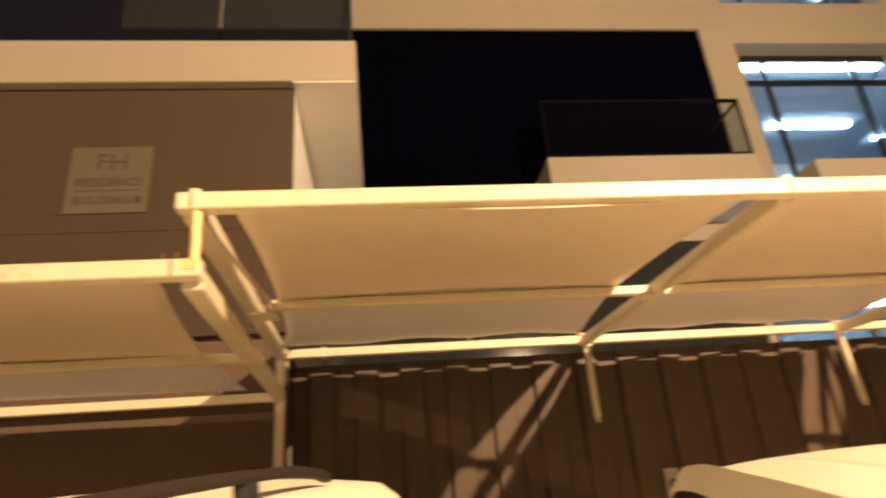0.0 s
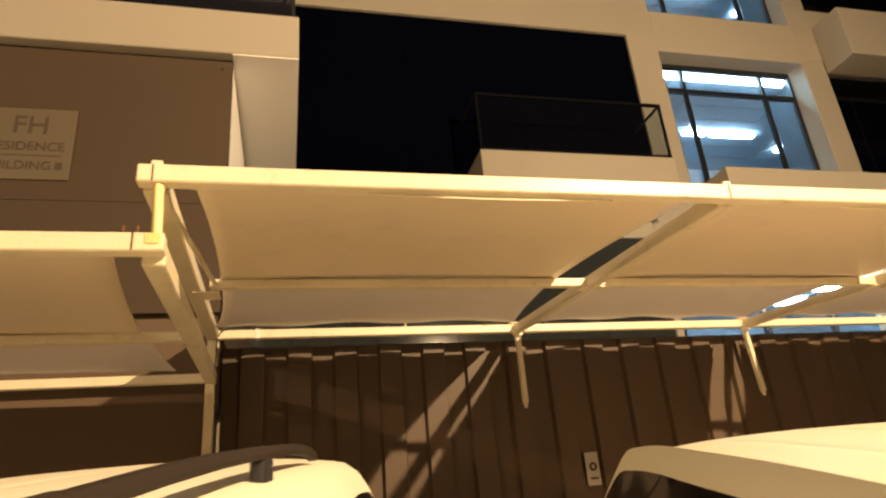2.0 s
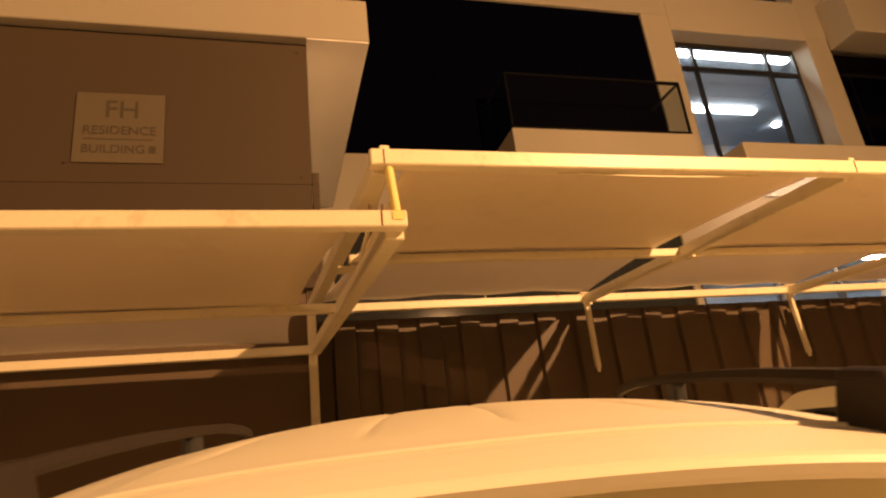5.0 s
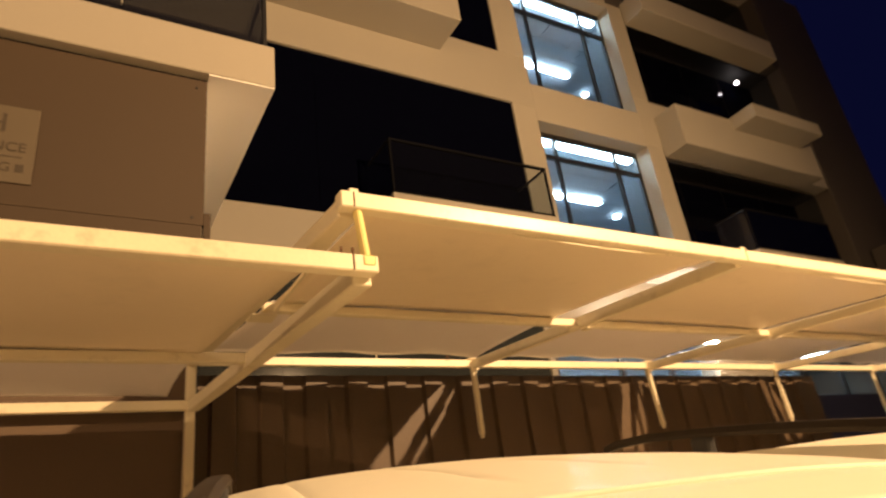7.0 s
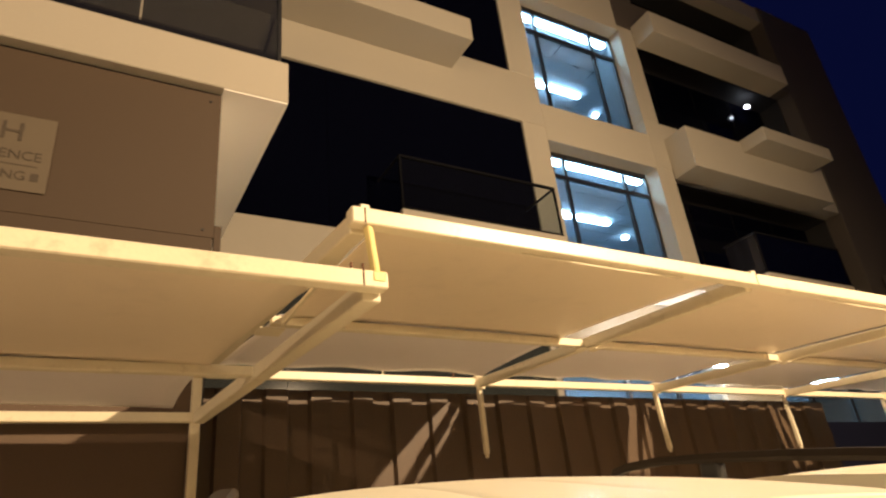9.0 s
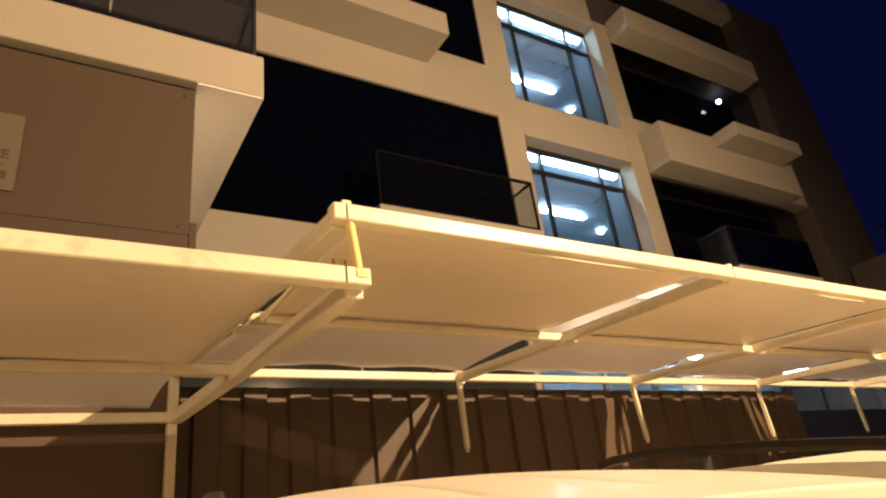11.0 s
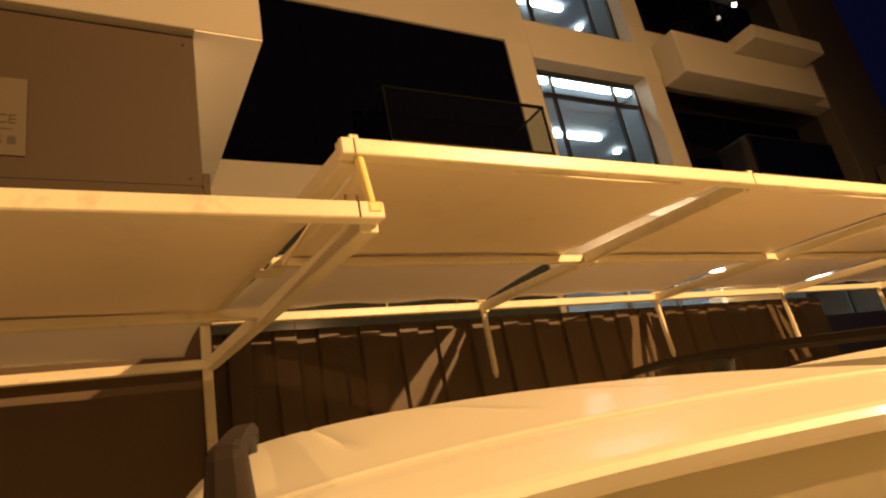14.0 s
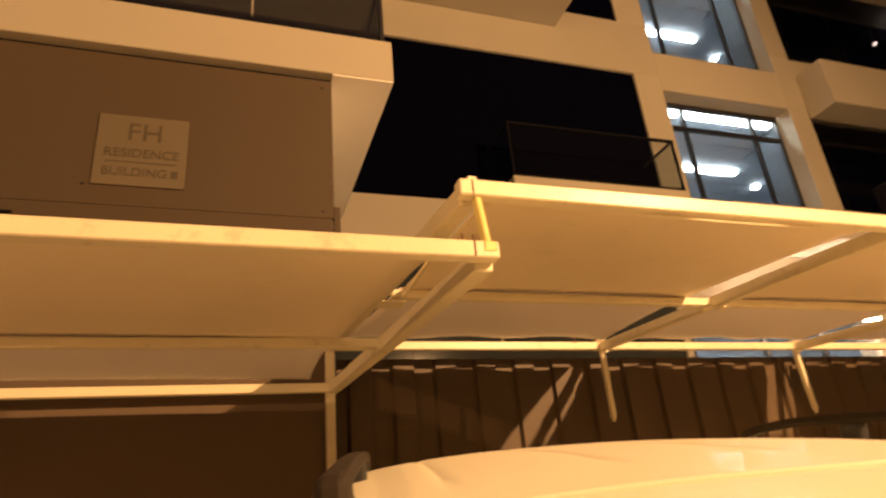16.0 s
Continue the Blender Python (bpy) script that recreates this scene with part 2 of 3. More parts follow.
def sheet_panel(x0, x1, y0, y1, z0, z1, sag, seed, slack=0.0, cut_left=0.0, cut_right=0.0, lean=0.0, scallop=0.0, fore=0.0, aft=0.0, curl=1.3):
    """A thin shade sheet, slack between its rails; its front hem hangs by slack."""
    rnd = random.Random(seed)
    nx, ny = 28, 12
    a, b, c = rnd.uniform(0, 6), rnd.uniform(0.5, 1.0), rnd.uniform(0, 6)
    bm = bmesh.new()
    rows = []
    for j in range(ny + 1):
        v = j / ny
        row = []
        for i in range(nx + 1):
            u = i / nx
            s = 16 * u * (1 - u) * v * (1 - v)
            hem = slack * b * 4 * u * (1 - u) * (1 - v) ** 3
            back = 0.025 * (1 - u) ** 6 * v ** 2 * (rnd.random() * 0.2 + 0.9) + 0.02 * u ** 8 * v ** 2
            z = z0 + (z1 - z0) * v - sag * s - hem - back + 0.004 * math.sin(5 * u + a) * math.sin(4 * v + c)
            pinch = 0.02 * math.sin(math.pi * v) * (1 if u < 0.5 else -1) * abs(2 * u - 1) ** 4
            trim = cut_left * (1 - v) ** curl * (1 - u) - cut_right * math.sin(math.pi * min(1, v + 0.25)) * u + lean * (1 - v) * u + (fore + (aft - fore) * v) * u ** 3
            row.append(bm.verts.new((x0 + (x1 - x0) * u + pinch + trim, y0 + (y1 - y0) * v + scallop * v * v * math.sin(17 * u + a) * (0.5 + u * (1 - u) * 2), z)))
        rows.append(row)
    over = [[bm.verts.new(v.co + Vector((0, 0, 0.006))) for v in row] for row in rows]
    for p, q, p2, q2 in zip(rows, rows[1:], over, over[1:]):
        for i in range(nx):
            bm.faces.new((p[i], q[i], q[i + 1], p[i + 1]))
            bm.faces.new((p2[i], p2[i + 1], q2[i + 1], q2[i]))
        bm.faces.new((p[0], p2[0], q2[0], q[0]))
        bm.faces.new((p[nx], q[nx], q2[nx], p2[nx]))
    for i in range(nx):
        bm.faces.new((rows[0][i], rows[0][i + 1], over[0][i + 1], over[0][i]))
        bm.faces.new((rows[ny][i], over[ny][i], over[ny][i + 1], rows[ny][i + 1]))
    for e in bm.edges:
        e.smooth = abs(e.calc_face_angle(0)) < 0.7
    return bm


def plate(x0, x1, y0, y1, z0, z1, parent, mat=None, name="joint_plate"):
    return part(name, box(x0, x1, y0, y1, z0, z1, 0.003), mat or CREAM_STEEL, parent)


def zu(y):
    """Middle height of the upper rails at depth y."""
    return 2.94 + (y - YF) * (3.165 - 2.94) / (YB - YF)


upper = thing("carport_canopy", "cream steel carport canopy with slack white shade sheets", "canopy", (1.7, 5.61, 0.7), "carport canopies")
XR = 12.3
part("front_tube", beam((-1.03, YF, 2.94), (XR, YF, 2.94), 0.07, 0.078), CREAM_STEEL, upper)
part("middle_tube", beam((-0.93, YM, zu(YM) - 0.01), (XR, YM, zu(YM) - 0.01), 0.06, 0.06), CREAM_STEEL, upper)
part("back_tube", beam((-1.04, YB, 3.165), (XR, YB, 3.165), 0.07, 0.075), CREAM_STEEL, upper)
for k, x in enumerate(ARM_X):
    f = x - 0.06 if k else x
    part("arm", beam((f, YF + 0.036, 2.9295), (x if k else x - 0.11, YB - 0.036, 3.152), 0.06 if k else 0.09, 0.09), CREAM_STEEL, upper)
    plate(f - 0.012, f + 0.03, YF - 0.02, YF + 0.04, 2.9795, 3.003, upper, name="cap_plate")
    plate(f - 0.003, f + 0.003, YF - 0.0375, YF - 0.034, 2.903, 2.977, upper, RUST, "weld_seam")
    if k:
        plate(x - 0.12, x - 0.035, YM - 0.05, YM + 0.05, zu(YM) - 0.056, zu(YM) - 0.042, upper)
        plate(x + 0.035, x + 0.10, YM - 0.045, YM + 0.045, zu(YM) - 0.056, zu(YM) - 0.042, upper)
        plate(x - 0.07, x + 0.07, YB - 0.06, YB + 0.05, 3.206, 3.218, upper)
        plate(x - 0.05, x + 0.05, YB - 0.045, YB - 0.037, 3.09, 3.2, upper)
        lean = 0.05 if k > 1 else 0.0
        part("drop_bracket", beam((x + 0.02, YB + 0.02, 3.126), (x + 0.02 + lean, YB + 0.03, 2.45), 0.05, 0.05), CREAM_STEEL, upper)
        part("bracket_foot", rod((x + 0.02 + lean, YB + 0.03, 2.451), (x + 0.02 + lean, YB + 0.03, 2.415), 0.018), CREAM_STEEL, upper)
for k in range(len(ARM_X) - 1):
    a, b = ARM_X[k] + 0.11, ARM_X[k + 1] - 0.20
    part("shade_sheet", sheet_panel(a, b, YF + 0.036, YM + 0.012, 2.974, zu(YM) + 0.040, 0.03, k, 0.03, 0.0 if k else 0.02, fore=0.07 if k == 0 else 0.12, aft=-0.10 if k == 0 else -0.02), SHEET, upper, smooth=True)
    part("shade_sheet", sheet_panel(a - (0 if k else 0.21), b, YM - 0.012, YB - 0.25, zu(YM) + 0.031, zu(YB - 0.25) + 0.036, 0.02, 10 + k, cut_left=0.0 if k else 0.20, curl=0.55, scallop=0.04, fore=-0.09 if k == 0 else -0.03, aft=0.10 if k == 0 else 0.04), BACK_SHEET, upper, smooth=True)

lower = thing("carport_canopy", "lower cream steel carport canopy on a square post", "canopy", (-1.08, 5.52, 0.7), "carport canopies")
XL = -6.2
part("front_tube", beam((XL, 2.25, 2.628), (-0.90, 2.25, 2.628), 0.07, 0.075), CREAM_STEEL, lower)
part("middle_tube", beam((XL, 3.88, 2.70), (-1.035, 3.88, 2.70), 0.06, 0.06), CREAM_STEEL, lower)
part("back_tube", beam((XL, 5.52, 2.775), (-1.045, 5.52, 2.775), 0.07, 0.075), CREAM_STEEL, lower)
part("arm", beam((-0.945, 2.29, 2.605), (-1.065, 5.48, 2.765), 0.085, 0.09), CREAM_STEEL, lower)
part("arm", beam((-5.20, 2.29, 2.60), (-5.23, 5.48, 2.765), 0.05, 0.09), CREAM_STEEL, lower)
part("post", beam((-1.08, 5.56, 0.62), (-1.08, 5.56, 3.127), 0.075, 0.075), CREAM_STEEL, lower)
part("post_extension", beam((-1.07, 5.66, 2.9), (-1.07, 5.66, 3.62), 0.07, 0.07), CREAM_STEEL, lower)
part("post", beam((-5.23, 5.40, 0.60), (-5.23, 5.40, 2.735), 0.075, 0.075), CREAM_STEEL, lower)
part("upright", beam((-0.935, 2.26, 2.666), (-0.948, 2.285, 2.90), 0.034, 0.034), YELLOW_STEEL, lower, "short yellow painted upright")
part("brace", beam((-0.955, 2.34, 2.90), (-0.875, 3.80, 2.99), 0.02, 0.03), CREAM_STEEL, lower)
part("brace_plate", box(-1.02, -0.86, 3.80, 3.95, 2.955, 2.963, 0.002), CREAM_STEEL, lower)
plate(-1.012, -1.006, 2.2125, 2.2155, 2.592, 2.664, lower, RUST, "weld_seam")
plate(-0.965, -0.915, 2.2125, 2.214, 2.62, 2.662, lower, YELLOW_STEEL, "paint_mark")
for dx in (-1.05, -1.0):
    part("bolt", rod((dx, 2.24, 2.664), (dx, 2.24, 2.70), 0.006, sides=8), RUST, lower)
for k, (a, b) in enumerate([(-5.15, -1.30), (XL, -5.28)]):
    part("shade_sheet", sheet_panel(a, b, 2.287, 3.892, 2.664, 2.744, 0.03, 30 + k, 0.0, 0.0, 0.0, 0.0 if k else 0.19), SHEET, lower, smooth=True)
    part("shade_sheet", sheet_panel(a, b, 3.868, 5.20, 2.735, 2.800, 0.02, 40 + k), BACK_SHEET, lower, smooth=True)

for x, z in ((-0.70, 3.165), (-0.72, 3.165)):
    part("cable_clip", box(x - 0.006, x + 0.006, YB - 0.042, YB + 0.042, z - 0.046, z + 0.046, 0.003), material("white_plastic", (0.85, 0.85, 0.82), 0.3), upper, "white plastic cable clip")
part("stay_rod", rod((0.62, YB, 3.203), (0.62, YB, 3.32), 0.006, sides=8), CREAM_STEEL, upper)
part("stay_rod", rod((1.38, YB - 0.05, 3.19), (1.38, YB - 0.05, 3.26), 0.008, sides=8), RUST, upper)


def cable(name, points, r, mat, parent, label=""):
    cu = bpy.data.curves.new(name, "CURVE")
    cu.dimensions, cu.bevel_depth, cu.bevel_resolution = "3D", r, 2
    sp = cu.splines.new("BEZIER")
    sp.bezier_points.add(len(points) - 1)
    for bp, p in zip(sp.bezier_points, points):
        bp.co, bp.handle_left_type, bp.handle_right_type = p, "AUTO", "AUTO"
    tmp = bpy.data.objects.new(name, cu)
    scene.collection.objects.link(tmp)
    me = bpy.data.meshes.new_from_object(tmp.evaluated_get(bpy.context.evaluated_depsgraph_get()))
    bpy.data.objects.remove(tmp)
    bm = bmesh.new()
    bm.from_mesh(me)
    bpy.data.meshes.remove(me)
    return part(name, bm, mat, parent, label, smooth=True)


for k in range(3):
    a = ARM_X[k] + (0.62 if k else 0.85)
    cable("hem_cord", [(a, YF + 0.02, 2.899), (a + 0.3, YF + 0.005, 2.884), (a + 0.6, YF, 2.878), (a + 0.9, YF + 0.005, 2.884), (a + 1.15, YF + 0.02, 2.898)], 0.0045, CREAM_STEEL, upper, "slack pale hem cord")
cable("cable", [(-1.05, 5.50, 3.10), (-0.95, 5.52, 3.22), (-0.80, 5.55, 3.24), (-0.66, 5.56, 3.215), (-0.3, 5.57, 3.212)], 0.006, CAR_BLACK, upper, "thin black cable")
cable("cable", [(-1.045, 5.50, 2.76), (-1.04, 5.50, 2.9), (-1.035, 5.505, 3.10)], 0.006, CAR_BLACK, lower, "thin black cable")

# ---------------------------------------------------------------- walls behind the parking
WALL_Y, WALL_TOP = 5.83, 3.112
wall = tagged(link("wall_back", box(-1.02, 8.1, WALL_Y + 0.052, WALL_Y + 0.22, 0.55, WALL_TOP), BROWN_SHEET), "brown ribbed metal sheet wall behind the parking", "wall", kind="structure")
RIB = 0.42
bm = box(0.0, 0.20, 0.0, 0.055, 0.0, WALL_TOP - 0.56)
for v in bm.verts:
    v.co.x += (v.co.x - 0.10) * 0.2 * v.co.y / 0.055
rib_mesh = None
for k in range(21):
    if rib_mesh is None:
        first = link("ribbed_panel", bm, BROWN_SHEET)
        rib_mesh, ob = first.data, first
    else:
        ob = new("ribbed_panel", rib_mesh)
    ob.parent = wall
    ob.location = (-0.86 + RIB * k, WALL_Y, 0.55)
note = thing("paper_notice", "small white paper notice fixed to the brown wall", "notice", (2.38, WALL_Y, 1.7))
part("sheet", box(2.31, 2.445, WALL_Y - 0.012, WALL_Y - 0.004, 1.69, 1.99, 0.002), material("paper", (0.42, 0.38, 0.32), 0.8), note)
ring = bmesh.new()
bmesh.ops.create_cone(ring, cap_ends=True, segments=20, radius1=0.04, radius2=0.04, depth=0.003)
ring.transform(Matrix.Translation((2.38, WALL_Y - 0.0145, 1.86)) @ Matrix.Rotation(radians(90), 4, "X"))
part("printed_disc", ring, SIGN_INK, note)
part("printed_mark", box(2.365, 2.395, WALL_Y - 0.0185, WALL_Y - 0.0165, 1.845, 1.875), material("paper_mark", (0.42, 0.38, 0.32), 0.8), note)
part("printed_line", box(2.34, 2.42, WALL_Y - 0.015, WALL_Y - 0.0125, 1.745, 1.765), SIGN_INK, note)
tagged(link("wall_left", box(-3.88, -1.03, 5.64, 5.74, 0.55, 3.36), LIFTED_BROWN), "plain brown board wall below the projecting box", "wall", kind="structure")

# ---------------------------------------------------------------- building
FY = 9.75
building = thing("building", "white rendered building with dark glazed recesses at night", "building", (5, FY, 0.6))
for x0, x1, z0, z1 in [(-4.84, 8.1, 0.6, 3.3), (-4.84, 6.25, 5.95, 7.08), (6.25, 19.5, 5.1, 7.08), (-4.84, 7.3, 10.74, 12.25), (11.0, 19.5, 10.45, 12.0), (-4.84, 7.3, 15.6, 17.0), (11.0, 19.5, 15.5, 16.8), (-4.84, 19.5, 18.9, 19.7),
                       (6.6, 7.3, 7.08, 10.74), (11.0, 11.62, 7.08, 10.45), (6.5, 7.3, 12.25, 15.6), (11.0, 11.62, 12.0, 15.5), (6.55, 7.3, 17.0, 18.9), (11.0, 12.0, 16.8, 18.9),
                       (-4.84, -0.4, 4.5, 5.95), (-4.84, -1.1, 3.3, 4.5), (6.25, 6.4, 3.3, 5.1), (11.2, 13.4, 3.62, 5.1)]:
    # The top right walls get the darker colour to stand for shade.
    part("wall", box(x0, x1, FY, FY + 0.5, z0, z1, 0.012), SHADED_RENDER if x0 >= 11.0 and z0 > 15 else RENDER_WHITE, building)
for z0, z1 in [(10.37, 11.47), (15.3, 17.0)]:
    part("wall", box(7.3, 11.0, FY, FY + 0.5, z0, z1, 0.01), RENDER_WHITE, building)
part("plinth", box(8.1, 19.5, FY, FY + 0.5, 0.6, 3.62, 0.012), NAVY_PANEL, building, "dark navy panelled plinth")
for x0, x1, z0, z1 in [(11.62, 17.85, 10.14, 11.43), (11.6, 18.0, 14.82, 15.62)]:
    part("parapet_band", box(x0, x1, 9.0, FY - 0.003, z0, z1, 0.012), RENDER_WHITE, building)
part("flank", box(19.5, 22.9, FY - 0.05, FY + 14, 0.6, 19.7, 0.02), SHADED_RENDER, building, "rendered end wall with its shade put into a dark colour")
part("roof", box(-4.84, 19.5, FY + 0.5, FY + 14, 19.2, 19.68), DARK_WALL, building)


def dark_glazing(x0, x1, z0, z1, n, back=1.3, pane_mat=None):
    """Unlit glazing set back in an opening, with slim mullions."""
    g = FY + back
    w = part("window", box(x0, x1, g, g + 0.06, z0, z1), BLACK_VOID, building, "unlit dark window")
    for k in range(n):
        a, b = x0 + (x1 - x0) * k / n, x0 + (x1 - x0) * (k + 1) / n
        e = 0.04 if back > 0.6 else 0.004
        part("pane", box(a + e, b - e, g - 0.05, g - 0.038, z0 + 0.02, z1 - 0.02), pane_mat or DARK_PANE, w)
    for k in range(n + 1 if back > 0.6 else 0):
        a = x0 + (x1 - x0) * k / n
        part("mullion", box(a - 0.03, a + 0.03, g - 0.035, g - 0.004, z0, z1), BLACK_VOID, w)
    # Soffit and returns: the recess's shade is put into their near-black colour.
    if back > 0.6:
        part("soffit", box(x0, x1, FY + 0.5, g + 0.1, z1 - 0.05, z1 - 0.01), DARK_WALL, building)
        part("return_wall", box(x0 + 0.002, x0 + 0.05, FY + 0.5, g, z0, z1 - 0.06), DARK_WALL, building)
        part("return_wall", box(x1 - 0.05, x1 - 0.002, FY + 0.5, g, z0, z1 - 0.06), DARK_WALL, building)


for z0, z1, w0, w1 in [(7.08, 10.74, 7.08, 10.45), (12.25, 15.6, 12.0, 15.5), (17.0, 18.9, 16.8, 18.9)]:
    dark_glazing(-4.84, 6.6, z0, z1, 7, 0.1)
    dark_glazing(11.62, 19.5, w0, w1, 4)
# The grey in this glass stands for what the lower panes reflect.
GREY_PANE = glass("reflection_toned_glass", (0.030, 0.034, 0.033), 0.08, 0.1, 0.4)
dark_glazing(-0.4, 6.25, 3.3, 5.95, 5, 0.1, GREY_PANE)
dark_glazing(-1.1, -0.4, 3.3, 4.5, 1, 0.1, GREY_PANE)


def balcony(x0, x1, z0, z1, railed=True, depth=1.0, glass_mat=None):
    b = part("balcony", box(x0, x1, FY - depth, FY, z0, z1, 0.012), RENDER_WHITE, building)
    if railed:
        yf, h = FY - depth + 0.05, 1.15
        part("base_rail", box(x0 + 0.02, x1 - 0.02, yf - 0.03, yf + 0.03, z1, z1 + 0.05), BLACK_VOID, b)
        part("top_rail", box(x0 + 0.02, x1 - 0.02, yf - 0.025, yf + 0.025, z1 + h - 0.05, z1 + h), BLACK_VOID, b)
        for x in (x0 + 0.04, x1 - 0.04):
            part("side_rail", box(x - 0.02, x + 0.02, yf + 0.026, FY - 0.004, z1 + h - 0.045, z1 + h - 0.005), DARK_FRAME, b)
            part("post", box(x - 0.02, x + 0.02, yf - 0.02, yf + 0.02, z1 + 0.051, z1 + h - 0.051), BLACK_VOID, b)
            pane = part("side_pane", box(x - 0.006, x + 0.006, yf + 0.03, FY - 0.02, z1 + 0.02, z1 + h - 0.06), glass_mat or RAIL_PANE, b)
        part("pane", box(x0 + 0.07, x1 - 0.07, yf - 0.006, yf + 0.006, z1 + 0.052, z1 + h - 0.052), glass_mat or DARK_PANE, b)
    return b


CLEAR_PANE = glass("clear_side_glass", (0.01, 0.01, 0.012), 0.03, 0.9)
balcony(2.65, 6.30, 6.3, 7.10, glass_mat=CLEAR_PANE)
balcony(7.32, 11.5, 6.3, 6.97, railed=False)
balcony(12.75, 16.5, 6.3, 7.10)
balcony(-2.6, 4.76, 11.72, 12.35, railed=False)
balcony(13.97, 17.15, 11.08, 11.5, railed=False, depth=1.5)


def lit_window(x0, x1, z0, z1, transom, deep=4.5):
    """A wide window into a lit room with a white ceiling and tube lamps."""
    yw = 10.2
    w = part("window", box(x0 - 0.02, x1 + 0.02, yw - 0.05, yw + 0.05, z0, z0 + 0.07), DARK_FRAME, building, "lit window in a black frame")
    part("frame_top", box(x0, x1, yw - 0.05, yw + 0.05, z1 - 0.1, z1), DARK_FRAME, w)
    part("transom", box(x0, x1, yw - 0.045, yw + 0.045, transom - 0.045, transom + 0.045), DARK_FRAME, w)
    for x in (x0, x0 + (x1 - x0) * 0.18, x0 + (x1 - x0) * 0.755, x1 - 0.06):
        part("mullion", box(x, x + 0.075, yw - 0.04, yw + 0.04, z0 + 0.07, z1 - 0.1), DARK_FRAME, w)
    for a, b in ((0.0, 0.18), (0.18, 0.755), (0.755, 1.0)):
        xa, xb = x0 + (x1 - x0) * a + 0.08, x0 + (x1 - x0) * b - 0.005
        for za, zb in ((z0 + 0.07, transom - 0.046), (transom + 0.046, z1 - 0.1)):
            p = part("pane", box(xa, xb, yw - 0.006, yw + 0.006, za, zb), PANE, w)
            p.visible_shadow = False
    yb, xr = yw + deep, x1 + 4.0
    room = part("room", box(x0 - 0.3, xr, yb, yb + 0.1, z0, z1 + 0.1), ROOM_WHITE, building, "pale office room behind the window")
    for name, za, zb in (("ceiling", z1, z1 + 0.1), ("floor", z0 - 0.12, z0 - 0.02)):
        part(name, box(x0 - 0.3, x1 + 0.3, FY + 0.51, yb, za, zb), ROOM_WHITE, room)
        part(name, box(x1 + 0.3, xr, 11.2, yb, za, zb), ROOM_WHITE, room)
    part("side_wall", box(x0 - 0.4, x0 - 0.3, FY + 0.51, yb, z0, z1), ROOM_WHITE, room)
    part("side_wall", box(x1 + 0.3, x1 + 0.4, FY + 0.51, 11.2, z0, z1), ROOM_DIMMED, room)
    part("side_wall", box(xr, xr + 0.1, 11.2, yb, z0, z1), ROOM_WHITE, room)
    part("partition", box(x1 + 0.4, xr, 11.16, 11.2, z0, z1), ROOM_DIMMED, room)
    for k in range(6):
        y = yw + 0.75 + 0.6 * k
        part("ceiling_bar", box(x0 - 0.3, x1 + 0.28 if y < 11.22 else xr, y, y + 0.025, z1 - 0.008, z1), ALLOY, room)
    for k in range(11):
        x = x0 + 0.6 * k
        part("ceiling_bar", box(x, x + 0.025, yw + 0.1 if x < x1 else 11.21, yb, z1 - 0.012, z1 - 0.0085), ALLOY, room)
    for x, y, l in ((x0 + 0.15, yw + 0.25, 0.70), (x0 + 0.95, yw + 0.25, 2.70), (x0 + 2.36, yw + 2.5, 0.68), (x0 + 3.18, yw + 2.5, 1.35), (x0 + 5.7, yw + 3.1, 0.2)):
        part("tube_lamp", box(x, x + l, y - 0.09, y + 0.09, z1 - 0.11, z1 - 0.02, 0.02), TUBE_GLOW, room, "glowing tube lamp")
    return w


lit_window(7.38, 10.95, 7.0, 10.37, 9.68)
lit_window(7.38, 11.0, 11.47, 15.3, 14.45)
# glazed lobby at the foot of the building
for x0, x1 in [(6.4, 8.2), (8.2, 9.7), (9.7, 11.2), (13.4, 14.6), (14.6, 16.3), (16.3, 18.0), (18.0, 19.4)]:
    w = part("window", box(x0, x1, FY + 0.1, FY + 0.16, 3.3, 3.37), DARK_FRAME, building, "lit lobby window")
    part("mullion", box(x0, x0 + 0.1, FY + 0.08, FY + 0.18, 3.37, 5.1), DARK_FRAME, w)
    p = part("pane", box(x0 + 0.1, x1, FY + 0.12, FY + 0.132, 3.37, 5.1), PANE, w)
    p.visible_shadow = False
lobby = part("room", box(6.3, 19.5, FY + 3.0, FY + 3.1, 3.0, 5.1), ROOM_WHITE, building, "pale lobby wall")
part("ceiling", box(6.3, 19.5, FY + 0.5, FY + 3.0, 5.1, 5.15), ROOM_WHITE, lobby)
for x in (7.0, 9.0, 13.6, 15.2, 16.8):
    part("tube_lamp", box(x, x + 1.3, FY + 1.1, FY + 1.35, 5.0, 5.06, 0.02), TUBE_GLOW, lobby, "glowing tube lamp")
# Strips and brackets added to wash the wall above with white light.
for x in (7.7, 8.9, 10.1):
    part("wall_wash_strip", box(x, x + 0.9, FY - 0.38, FY - 0.22, 4.80, 4.83, 0.008), SOFFIT_GLOW, building, "glowing strip added to light the wall over the lobby glazing")
    part("lamp_bracket", box(x + 0.42, x + 0.46, FY - 0.30, FY + 0.12, 4.775, 4.798), DARK_FRAME, building)
part("downlight", rod((18.1, FY + 0.9, 15.15), (18.1, FY + 0.9, 15.09), 0.07), SPOT_GLOW, building, "small white downlight")

